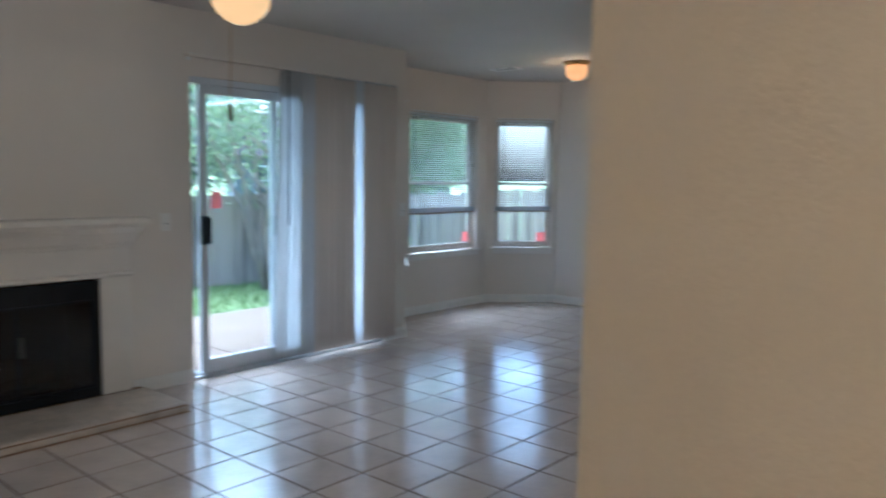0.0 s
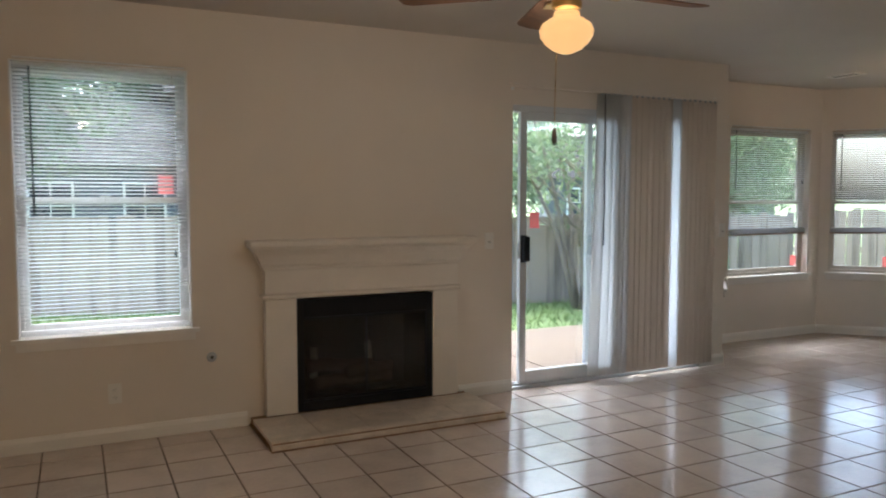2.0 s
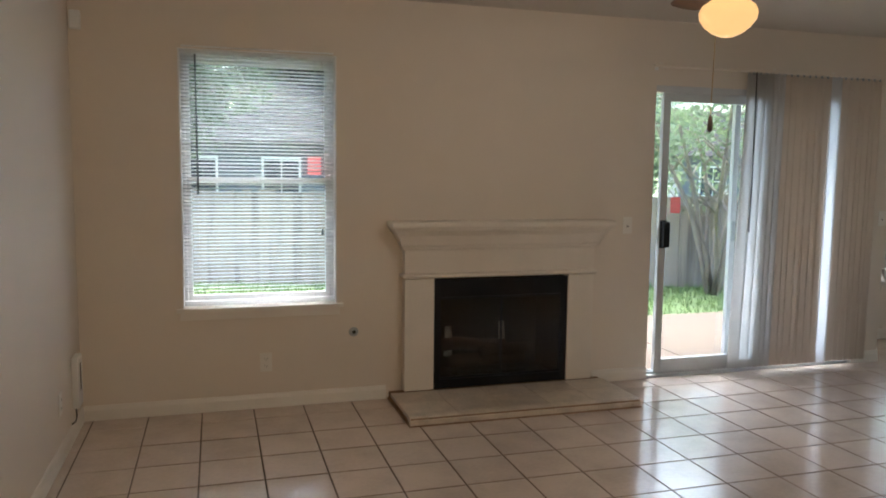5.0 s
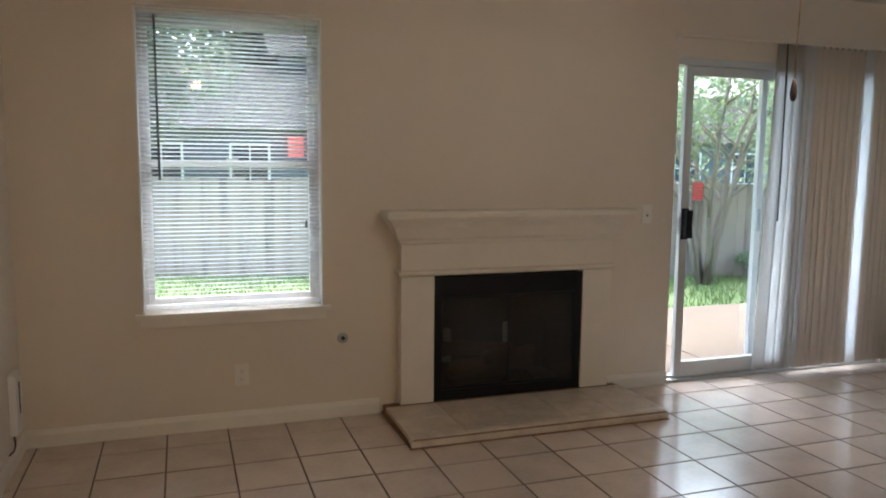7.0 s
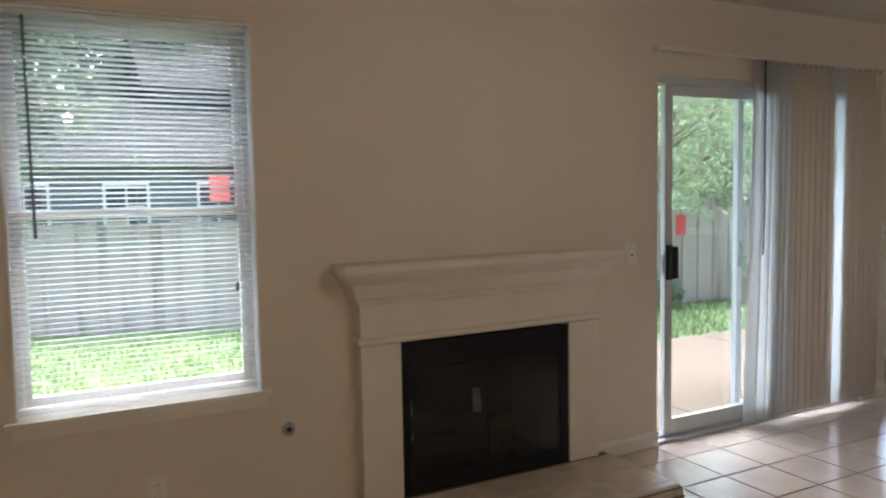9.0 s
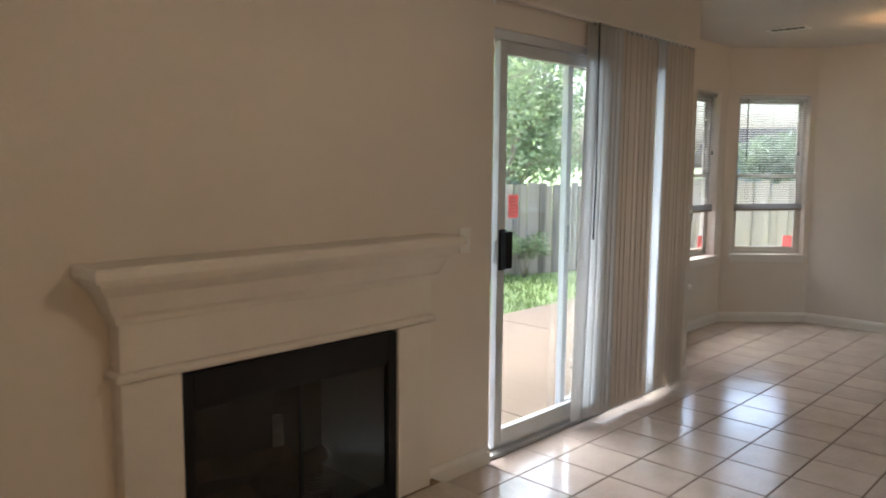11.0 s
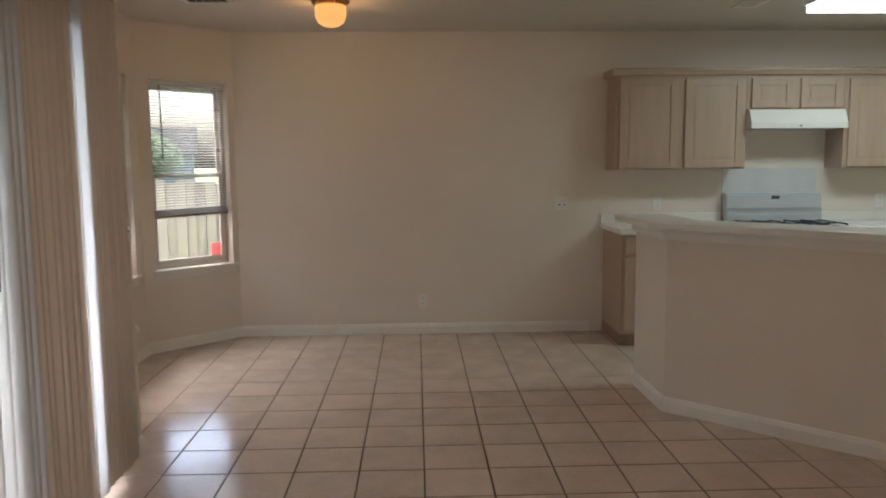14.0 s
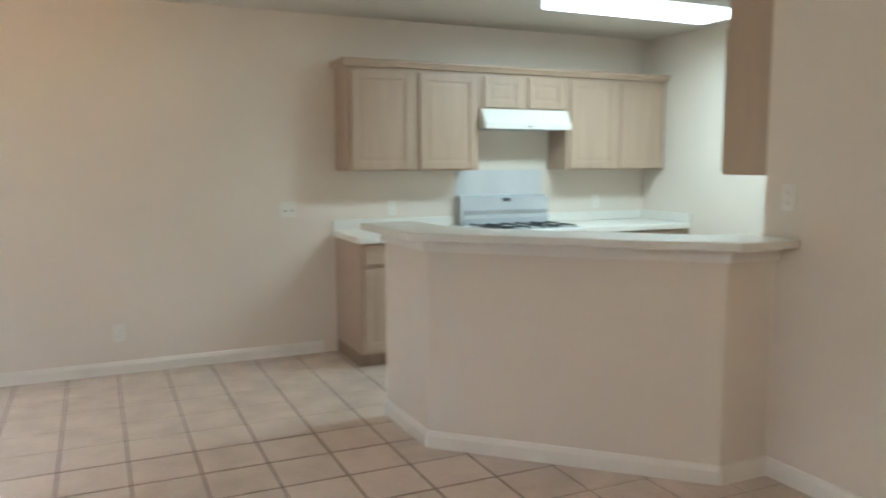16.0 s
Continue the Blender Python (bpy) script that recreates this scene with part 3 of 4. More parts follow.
    part("log_grate", boxes((0.18, 0.76, 0.12, 0.13, FZ0 + 0.045, FZ0 + 0.06), (0.18, 0.76, 0.28, 0.29, FZ0 + 0.045, FZ0 + 0.06), (0.20, 0.21, 0.12, 0.29, FZ0 + 0.0005, FZ0 + 0.045), (0.73, 0.74, 0.12, 0.29, FZ0 + 0.0005, FZ0 + 0.045)), IRON, f)


fireplace()


def hearth():
    h = thing("hearth", "low whitish stone hearth with worn, stained edges", "hearth")
    x0, x1, y0 = -0.285, 1.210, -0.590
    part("mortar_bed", boxes((x0 + 0.006, x1 - 0.006, y0 + 0.006, -0.0005, 0.0005, 0.046)), DIRTY, h, "brown stained mortar")
    part("stained_joint", boxes((x0 - 0.004, x1 + 0.004, y0 - 0.005, y0 + 0.006, 0.0006, 0.0075), (x0 - 0.004, x0 + 0.006, y0 + 0.006, -0.001, 0.0006, 0.0075), (x1 - 0.006, x1 + 0.004, y0 + 0.006, -0.001, 0.0006, 0.0075)), DIRTY, h, "brown stained joint at the floor")
    rnd = random.Random(3)
    n = 5
    w = (x1 - x0) / n
    for row, (ya, yb) in enumerate(((y0 + 0.082, -0.295), (-0.295, -0.078))):
        for k in range(n):
            part("stone_slab", boxes((x0 + w * k + 0.0015, x0 + w * (k + 1) - 0.0015, ya + 0.0015, yb - 0.0015, 0.030, 0.054 + rnd.uniform(-0.0006, 0.0006)), bevel=0.002), STONE, h)
    for k in range(n):
        bm = bmesh.new()
        a, b = x0 + w * k + 0.001, x0 + w * (k + 1) - 0.001
        prof = [(y0 + 0.080, 0.030), (y0 + 0.004, 0.004), (y0, 0.012), (y0 + 0.002, 0.034), (y0 + 0.016, 0.049), (y0 + 0.030, 0.054), (y0 + 0.080, 0.054)]
        e0 = [bm.verts.new((a, y, z)) for y, z in prof]
        e1 = [bm.verts.new((b, y, z)) for y, z in prof]
        for i in range(len(prof)):
            j = (i + 1) % len(prof)
            bm.faces.new((e0[i], e0[j], e1[j], e1[i]))
        bm.faces.new(e0[::-1])
        bm.faces.new(e1)
        part("edge_stone", bm, STONE, h, "rounded edge stone")


hearth()


# ---------------------------------------------------------------- ceiling fan
def ceiling_fan():
    f = thing("ceiling_fan", "brass ceiling fan with brown blades and a lit amber globe", "ceiling fan", m=pose(FAN[0], FAN[1], 0))
    part("canopy", lathe(bmesh.new(), [(0.070, CEILING - 0.001), (0.068, CEILING - 0.02), (0.045, CEILING - 0.06), (0.016, CEILING - 0.065)]), BRASS, f, smooth=True)
    part("downrod", tube(bmesh.new(), [(0, 0, CEILING - 0.06), (0, 0, 2.37)], 0.013, 14), BRASS, f, smooth=True)
    part("motor_housing", lathe(bmesh.new(), [(0.03, 2.385), (0.09, 2.375), (0.115, 2.35), (0.118, 2.30), (0.10, 2.275), (0.06, 2.265), (0.055, 2.235), (0.06, 2.215), (0.045, 2.205)]), BRASS, f, smooth=True)
    part("light_fitter", lathe(bmesh.new(), [(0.045, 2.204), (0.060, 2.195), (0.060, 2.165), (0.052, 2.158)]), BRASS, f, smooth=True)
    g = part("globe", lathe(bmesh.new(), [(0.050, 2.160), (0.053, 2.150), (0.052, 2.142), (0.070, 2.132), (0.098, 2.112), (0.108, 2.088), (0.104, 2.062), (0.085, 2.035), (0.058, 2.013), (0.026, 1.999), (0.006, 1.996)], 48), GLOBE, f, "lit amber schoolhouse glass globe", True, m=pose(0, 0, -0.012))
    g.visible_shadow = False
    for k in range(5):
        a = 72 * k - 2
        m = pose(0, 0, 0, 0, 0, a)
        arm = part("blade_arm", boxes((0.050, 0.20, -0.018, 0.018, 2.226, 2.233), (0.19, 0.27, -0.032, 0.032, 2.224, 2.2295), bevel=0.002), BRASS, f, m=m)
        bm = bmesh.new()
        out = [(0.20, -0.050), (0.24, -0.058), (0.65, -0.070), (0.685, -0.055), (0.698, 0.0), (0.685, 0.055), (0.65, 0.070), (0.24, 0.058), (0.20, 0.050)]
        prism(bm, out, -0.003, 0.003)
        part("blade", bm, BLADE, f, "brown wooden blade", m=m @ pose(0, 0, 2.239, 11, 0, 0))
    c = part("pull_chain", tube(bmesh.new(), [(0.035, 0.05, 2.205), (0.035, 0.085, 2.16), (0.030, 0.112, 2.08), (0.025, 0.115, 1.70)], 0.0018, 6), BRASS, f, smooth=True)
    part("chain_pull", lathe(bmesh.new(), [(0.003, 1.702), (0.008, 1.690), (0.012, 1.660), (0.010, 1.640), (0.004, 1.630)], 14, (0.025, 0.115, 0)), OAKBOB, c, "dark wooden pull", True)


ceiling_fan()

dome = thing("dome_light", "lit glass dome ceiling light with a brass rim", "ceiling light", m=pose(DOME[0], DOME[1], 0))
part("base_plate", lathe(bmesh.new(), [(0.124, CEILING - 0.001), (0.124, CEILING - 0.016), (0.110, CEILING - 0.030), (0.100, CEILING - 0.036)]), BRASS, dome, smooth=True)
g = part("shade", lathe(bmesh.new(), [(0.099, CEILING - 0.037), (0.103, CEILING - 0.052), (0.102, CEILING - 0.100), (0.087, CEILING - 0.140), (0.050, CEILING - 0.166), (0.010, CEILING - 0.174)], 44), DOMEGLASS, dome, "lit frosted glass bowl", True)
g.visible_shadow = False


def vent(x, y, w, d, label):
    v = thing("ceiling_vent", label, "vent", "ceiling vents", m=pose(x, y, CEILING))
    part("frame", boxes((-w / 2, -w / 2 + 0.02, -d / 2, d / 2, -0.012, -0.001), (w / 2 - 0.02, w / 2, -d / 2, d / 2, -0.012, -0.001), (-w / 2 + 0.02, w / 2 - 0.02, -d / 2, -d / 2 + 0.02, -0.012, -0.001), (-w / 2 + 0.02, w / 2 - 0.02, d / 2 - 0.02, d / 2, -0.012, -0.001)), PLATE, v)
    part("backing", boxes((-w / 2 + 0.02, w / 2 - 0.02, -d / 2 + 0.02, d / 2 - 0.02, -0.003, -0.001)), SLOT, v)
    n = 6
    for k in range(n):
        yy = -d / 2 + 0.026 + (d - 0.052) * k / (n - 1)
        part("slat", boxes((-w / 2 + 0.02, w / 2 - 0.02, -0.006, 0.006, -0.001, 0.001)), PLATE, v, m=pose(0, yy, -0.008, 35, 0, 0))


vent(5.04, -0.07, 0.16, 0.30, "cream metal ceiling air vent")
vent(5.14, -3.70, 0.30, 0.16, "cream metal ceiling air vent in the kitchen")

kl = thing("fluorescent_light", "lit white fluorescent ceiling light over the kitchen", "ceiling light", m=pose(4.86, -4.68, 0))
part("housing", boxes((-0.18, 0.18, -0.68, 0.68, 2.46, CEILING - 0.001), bevel=0.004), ENAMEL, kl)
bm = bmesh.new()
prism(bm, [(-0.165, -0.665), (0.165, -0.665), (0.165, 0.665), (-0.165, 0.665)], 2.412, 2.459)
part("diffuser", bm, DIFFUSER, kl, "glowing white diffuser")


# ---------------------------------------------------------------- kitchen
def panel_door(parent, name, y0, y1, z0, z1, x, material=None):
    """A framed door in the plane x, facing the dining side."""
    s = 0.055
    d = part(name, boxes((x, x + 0.018, y0, y0 + s, z0, z1), (x, x + 0.018, y1 - s, y1, z0, z1), (x, x + 0.018, y0 + s, y1 - s, z0, z0 + s), (x, x + 0.018, y0 + s, y1 - s, z1 - s, z1), bevel=0.003), OAK, parent)
    part("door_panel", boxes((x + 0.008, x + 0.016, y0 + s, y1 - s, z0 + s, z1 - s), (x + 0.003, x + 0.008, y0 + s + 0.022, y1 - s - 0.022, z0 + s + 0.022, z1 - s - 0.022), bevel=0.0025), OAK, d)
    part("door_edge", boxes((x + 0.0185, x + 0.0205, y0 + 0.002, y1 - 0.002, z0 + 0.002, z1 - 0.002)), OAKDARK, d)
    return d


XU = 5.977


def upper_cabinet(y0, y1, z0, z1, doors, label):
    c = thing("upper_cabinet", label, "cabinet", "kitchen wall cabinets")
    part("body", boxes((XU + 0.021, X_FAR - 0.0005, y0, y1, z0, z1), bevel=0.002), OAK, c)
    n = doors
    w = (y1 - y0) / n
    for k in range(n):
        panel_door(c, "door", y0 + w * k + 0.032, y0 + w * (k + 1) - 0.032, z0 + 0.014, z1 - 0.028, XU)
    return c


upper_cabinet(-4.060, -3.000, 1.375, 2.120, 2, "pale oak wall cabinet with two panelled doors")
upper_cabinet(-4.860, -4.063, 1.845, 2.120, 2, "small pale oak cabinet above the range hood")
upper_cabinet(-5.878, -4.863, 1.375, 2.120, 2, "pale oak wall cabinet beside the range hood")
bm = bmesh.new()
prof = [(XU + 0.020, 2.1205), (XU - 0.006, 2.1205), (XU - 0.016, 2.140), (XU - 0.032, 2.158), (XU - 0.032, 2.172), (XU + 0.020, 2.172)]
e0 = [bm.verts.new((x, -5.878, z)) for x, z in prof]
e1 = [bm.verts.new((x, -2.968, z)) for x, z in prof]
for i in range(len(prof)):
    bm.faces.new((e0[i], e0[(i + 1) % len(prof)], e1[(i + 1) % len(prof)], e1[i]))
bm.faces.new(e0[::-1])
bm.faces.new(e1)
box(bm, XU + 0.0205, X_FAR - 0.001, -2.999, -2.968, 2.1205, 2.172)
box(bm, XU + 0.0205, X_FAR - 0.001, -5.878, -2.9995, 2.1205, 2.150)
solid("cabinet_cornice", bm, OAK, "pale oak cornice along the wall cabinets", "cornice")

XB = 5.66


def base_cabinet(y0, y1, doors, label):
    c = thing("base_cabinet", label, "cabinet", "kitchen base cabinets")
    part("body", boxes((XB + 0.021, X_FAR - 0.0005, y0, y1, 0.10, 0.884), bevel=0.002), OAK, c)
    part("toe_kick", boxes((XB + 0.075, X_FAR - 0.0005, y0 + 0.002, y1 - 0.002, 0.0005, 0.0995)), OAKDARK, c)
    w = (y1 - y0) / doors
    for k in range(doors):
        a, b = y0 + w * k + 0.022, y0 + w * (k + 1) - 0.022
        part("drawer_front", boxes((XB, XB + 0.020, a, b, 0.735, 0.868), bevel=0.004), OAK, c)
        panel_door(c, "door", a, b, 0.125, 0.705, XB)
    return c


base_cabinet(-3.975, -2.985, 2, "pale oak base cabinet under a white worktop")
base_cabinet(-5.878, -4.813, 2, "pale oak base cabinet beside the range")
for y0, y1, ends in ((-3.982, -2.960, 1), (-5.878, -4.806, 0)):
    bm = boxes((XB - 0.03, X_FAR - 0.0005, y0, y1, 0.8845, 0.930), bevel=0.006)
    box(bm, X_FAR - 0.022, X_FAR - 0.0005, y0 + 0.001, y1 - 0.001, 0.9305, 1.005, bevel=0.004)
    if not ends:
        box(bm, XB - 0.03, X_FAR - 0.0225, y0 + 0.0005, y0 + 0.022, 0.9305, 1.005, bevel=0.004)
    solid("worktop", bm, LAMINATE, "white laminate worktop with an upstand along the wall", "worktop")


def kitchen_range():
    r = thing("gas_range", "white free-standing gas range with black grates", "range")
    y0, y1 = -4.800, -3.988
    part("body", boxes((XB - 0.005, 6.16, y0, y1, 0.03, 0.905), bevel=0.006), ENAMEL, r)
    part("cooktop", boxes((XB - 0.03, 6.14, y0, y1, 0.906, 0.935), bevel=0.008), ENAMEL, r)
    part("oven_door", boxes((XB - 0.045, XB - 0.006, y0 + 0.01, y1 - 0.01, 0.22, 0.80), bevel=0.008), ENAMEL, r)
    part("oven_handle", tube(bmesh.new(), [(XB - 0.075, y0 + 0.08, 0.76), (XB - 0.075, y1 - 0.08, 0.76)], 0.012, 12), ENAMEL, r, smooth=True)
    bm = bmesh.new()
    prof = [(6.142, 0.9355), (6.142, 0.985), (6.162, 1.150), (6.175, 1.168), (6.20, 1.172), (6.262, 1.165), (6.262, 0.9355)]
    e0 = [bm.verts.new((x, y0 + 0.004, z)) for x, z in prof]
    e1 = [bm.verts.new((x, y1 - 0.004, z)) for x, z in prof]
    for i in range(len(prof)):
        bm.faces.new((e0[i], e0[(i + 1) % len(prof)], e1[(i + 1) % len(prof)], e1[i]))
    bm.faces.new(e0[::-1])
    bm.faces.new(e1)
    bg = part("backguard", bm, SILVER, r, "silver-grey curved backguard")
    part("control_band", boxes((6.1455, 6.1475, y0 + 0.02, y1 - 0.02, 1.005, 1.050)), STEEL, bg, "grey-blue control band")
    part("clock", boxes((6.150, 6.158, -4.435, -4.370, 1.120, 1.148)), SLOT, bg, "small black clock display")
    for y in (-4.60, -4.19):
        for x in (5.77, 6.00):
            g = part("grate", boxes((x - 0.10, x + 0.10, y - 0.006, y + 0.006, 0.943, 0.953), (x - 0.006, x + 0.006, y - 0.15, y + 0.15, 0.943, 0.953), (x - 0.10, x + 0.10, y - 0.15, y - 0.138, 0.943, 0.953), (x - 0.10, x + 0.10, y + 0.138, y + 0.15, 0.943, 0.953), (x - 0.10, x - 0.088, y - 0.15, y - 0.138, 0.9355, 0.943), (x + 0.088, x + 0.10, y + 0.138, y + 0.15, 0.9355, 0.943), (x + 0.088, x + 0.10, y - 0.15, y - 0.138, 0.9355, 0.943), (x - 0.10, x - 0.088, y + 0.138, y + 0.15, 0.9355, 0.943)), IRON, r, "black cast iron grate")
            part("burner", lathe(bmesh.new(), [(0.045, 0.9355), (0.045, 0.942), (0.030, 0.948), (0.005, 0.949)], 20, (x, y, 0)), IRON, g, smooth=True)


kitchen_range()
# Pale sheet added for the brightly lit stretch of wall under the hood.
solid("lit_wall_panel", boxes((X_FAR - 0.006, X_FAR - 0.0005, -4.800, -3.988, 1.0055, 1.375)), ALU, "pale panel in place of the lit wall behind the range", "splash panel")


def hood():
    h = thing("range_hood", "white metal range hood under the small cabinet", "range hood")
    bm = bmesh.new()
    y0, y1 = -4.845, -4.065
    prof = [(5.90, 1.694), (5.90, 1.735), (5.955, 1.8445), (X_FAR - 0.0005, 1.8445), (X_FAR - 0.0005, 1.700)]
    e0 = [bm.verts.new((x, y0, z)) for x, z in prof]
    e1 = [bm.verts.new((x, y1, z)) for x, z in prof]
    for i in range(len(prof)):
        bm.faces.new((e0[i], e0[(i + 1) % len(prof)], e1[(i + 1) % len(prof)], e1[i]))
    bm.faces.new(e0[::-1])
    bm.faces.new(e1)
    body = part("shell", bm, LAMINATE, h)
    part("filter", boxes((5.94, 6.20, y0 + 0.06, y1 - 0.06, 1.690, 1.6995)), STEEL, h, "grey grease filter")
    part("switch", boxes((5.894, 5.8995, -4.47, -4.45, 1.708, 1.718)), SLOT, h)


hood()

wc = thing("upper_cabinet", "pale oak wall cabinet, its side panel in shade", "cabinet", "kitchen wall cabinets")
part("body", boxes((X_KWEST + 0.1005, 3.650, -5.10, -4.235, 1.375, CEILING - 0.001), bevel=0.002), OAK, wc)
part("door", boxes((3.651, 3.669, -4.66, -4.24, 1.385, 2.10), bevel=0.003), OAK, wc)
part("door", boxes((3.651, 3.669, -5.09, -4.67, 1.385, 2.10), bevel=0.003), OAK, wc)

# half wall of the breakfast bar
PEN = [(4.72, -2.815), (4.155, -2.825), (3.19, -3.825), (3.19, -4.11)]


def offset(points, d):
    """Moves an open line sideways, to the left of its run."""
    out = []
    for i, p in enumerate(points):
        dirs = []
        for a, b in ((i - 1, i), (i, i + 1)):
            if a >= 0 and b < len(points):
                v = Vector(points[b]) - Vector(points[a])
                dirs.append(Vector((-v.y, v.x)).normalized())
        n = sum(dirs, Vector((0, 0))).normalized()
        out.append(tuple(Vector(p) + n * (d / n.dot(dirs[0]))))
    return out


inner = offset(PEN, 0.12)
bm = bmesh.new()
prism(bm, PEN + inner[::-1], -0.01, 1.045)
solid("wall_bar", bm, PAINT, "cream painted half wall of the breakfast bar", "wall", kind="structure")
outer = offset(PEN, -0.13)
mid1 = offset(PEN, -0.045)
bt = thing("bar_top", "off-white breakfast bar top with a moulded edge", "bar top")
far = offset(PEN, 0.20)
bm = bmesh.new()
prism(bm, [(outer[0][0] + 0.06, outer[0][1])] + outer[1:3] + [(outer[3][0], -4.112 + 0.003)] + [(far[3][0], -4.112 + 0.003)] + far[2:0:-1] + [(far[0][0] + 0.06, far[0][1])], 1.066, 1.105)
bmesh.ops.bevel(bm, geom=[e for e in bm.edges], offset=0.007, segments=3, affect="EDGES", profile=0.5)
part("slab", bm, LAMINATE, bt)
bm = bmesh.new()
prism(bm, [(mid1[0][0] + 0.02, mid1[0][1])] + mid1[1:3] + [(mid1[3][0], -4.107)] + [(far[3][0] - 0.05, -4.107)] + offset(PEN, 0.15)[2:0:-1] + [(inner[0][0] + 0.02, inner[0][1])], 1.0455, 1.0655)
part("support_moulding", bm, TRIM, bt)
bm = bmesh.new()
m0, m1 = offset(PEN, -0.001), offset(PEN, -0.028)
prism(bm, m1 + m0[::-1], 1.005, 1.045)
part("cove_moulding", bm, TRIM, bt)
for a, b in zip(PEN, PEN[1:]):
    baseboard(a, b)


# ---------------------------------------------------------------- plates
def plate(name, m, label, kind_):
    """A cover plate, face towards -y of its pose."""
    p = thing(name, label, "outlet" if kind_ == "outlet" else "switch", m=m)
    w = 0.057 if kind_ != "switch2" else 0.093
    part("cover", boxes((-w / 1.6, w / 1.6, -0.006, -0.0005, -0.058, 0.058), bevel=0.002), PLATE, p)
    if kind_ == "outlet":
        for z in (-0.022, 0.022):
            s = part("socket", boxes((-0.016, 0.016, -0.0085, -0.0062, z - 0.014, z + 0.014), bevel=0.001), PLATE, p)
            part("slot", boxes((-0.008, -0.006, -0.0092, -0.0087, z - 0.003, z + 0.006), (0.006, 0.008, -0.0092, -0.0087, z - 0.003, z + 0.006), (-0.002, 0.002, -0.0092, -0.0087, z - 0.010, z - 0.007)), SLOT, s)
    else:
        for x in ((-0.0, ) if kind_ == "switch" else (-0.022, 0.022)):
            part("toggle", boxes((x - 0.005, x + 0.005, -0.016, -0.0062, -0.004, 0.014), bevel=0.001), PLATE, p)
            part("slot", boxes((x - 0.007, x + 0.007, -0.0072, -0.0062, -0.014, -0.0045)), SLOT, p)
    return p


FARW = pose(X_FAR, 0, 0, 0, 0, -90)
plate("outlet", pose(-1.05, 0, 0.285), "cream power outlet low on the wall under the window", "outlet")
plate("outlet", pose(X_FAR, -1.45, 0.285, 0, 0, -90), "cream power outlet low on the dining wall", "outlet")
plate("outlet", pose(X_FAR, -3.44, 1.085, 0, 0, -90), "cream power outlet above the worktop", "outlet")
plate("outlet", pose(X_FAR, -5.36, 1.095, 0, 0, -90), "cream power outlet above the worktop", "outlet")
plate("light_switch", pose(X_FAR, -2.63, 1.095, 0, 0, -90), "cream double light switch beside the worktop", "switch2")
plate("light_switch", pose(1.415, 0, 1.105), "cream light switch beside the sliding door", "switch")
plate("light_switch", pose(3.655, 0, 1.137), "cream light switch at the end of the wall", "switch")
plate("outlet", pose(3.132, Y_MID, 1.284, 0, 0, 180), "cream power outlet on the wall beside the bar", "outlet")
gv = thing("gas_valve", "brass gas key valve with a dark round plate beside the fireplace", "gas valve", m=pose(-0.508, 0, 0.448, 90, 0, 0))
part("plate", lathe(bmesh.new(), [(0.030, 0.0005), (0.030, 0.004), (0.024, 0.008), (0.012, 0.009)], 28), STEEL, gv, smooth=True)
part("key_socket", lathe(bmesh.new(), [(0.011, 0.0092), (0.011, 0.016), (0.006, 0.016), (0.006, 0.010)], 18), SLOT, gv, smooth=True)

# alarm parts on the left wall
LW = pose(X_LEFT, 0, 0, 0, 0, 90)
cp = thing("alarm_keypad", "white plastic wall box low on the wall, cover loose", "wall box", m=pose(X_LEFT, -0.22, 0.30, 0, 0, 90))
part("case", boxes((-0.065, 0.065, -0.035, -0.0005, -0.14, 0.14), bevel=0.006), VINYL, cp)
part("label", boxes((-0.012, 0.012, -0.0365, -0.0355, -0.05, 0.10)), SLOT, cp, "dark printed strip")
part("cable", tube(bmesh.new(), [(-0.05, -0.015, -0.14), (-0.06, -0.02, -0.18), (-0.09, -0.018, -0.20), (-0.12, -0.006, -0.205)], 0.004, 8), SLOT, cp, "black cable", True)
md = thing("motion_detector", "small white motion detector high in the corner", "sensor", m=pose(X_LEFT + 0.040, 0, 2.265))
part("case", boxes((-0.028, 0.028, -0.045, -0.0005, -0.05, 0.05), bevel=0.008), VINYL, md)
plate("outlet", pose(X_LEFT, -0.62, 0.29, 0, 0, 90), "cream power outlet on the side wall", "outlet")
# ---------------------------------------------------------------- outdoors
GROUND = -0.45
bm = bmesh.new()
prism(bm, [(-400, 0.16), (400, 0.16), (400, 900), (-400, 900)], GROUND - 0.3, GROUND)
solid("ground", bm, GRASS, "green lawn behind the house", "lawn", kind="structure")
bm = bmesh.new()
prism(bm, [(6.43, -200), (400, -200), (400, 0.158), (6.43, 0.158)], GROUND - 0.3, GROUND)
solid("ground", bm, GRASS, "green lawn beside the house", "lawn", kind="structure")
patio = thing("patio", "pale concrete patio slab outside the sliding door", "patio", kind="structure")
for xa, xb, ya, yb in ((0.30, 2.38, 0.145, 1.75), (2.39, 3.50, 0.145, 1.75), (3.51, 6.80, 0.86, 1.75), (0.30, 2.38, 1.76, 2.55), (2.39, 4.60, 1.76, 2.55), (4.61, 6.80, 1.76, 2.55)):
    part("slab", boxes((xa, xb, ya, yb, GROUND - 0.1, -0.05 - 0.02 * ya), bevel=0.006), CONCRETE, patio)

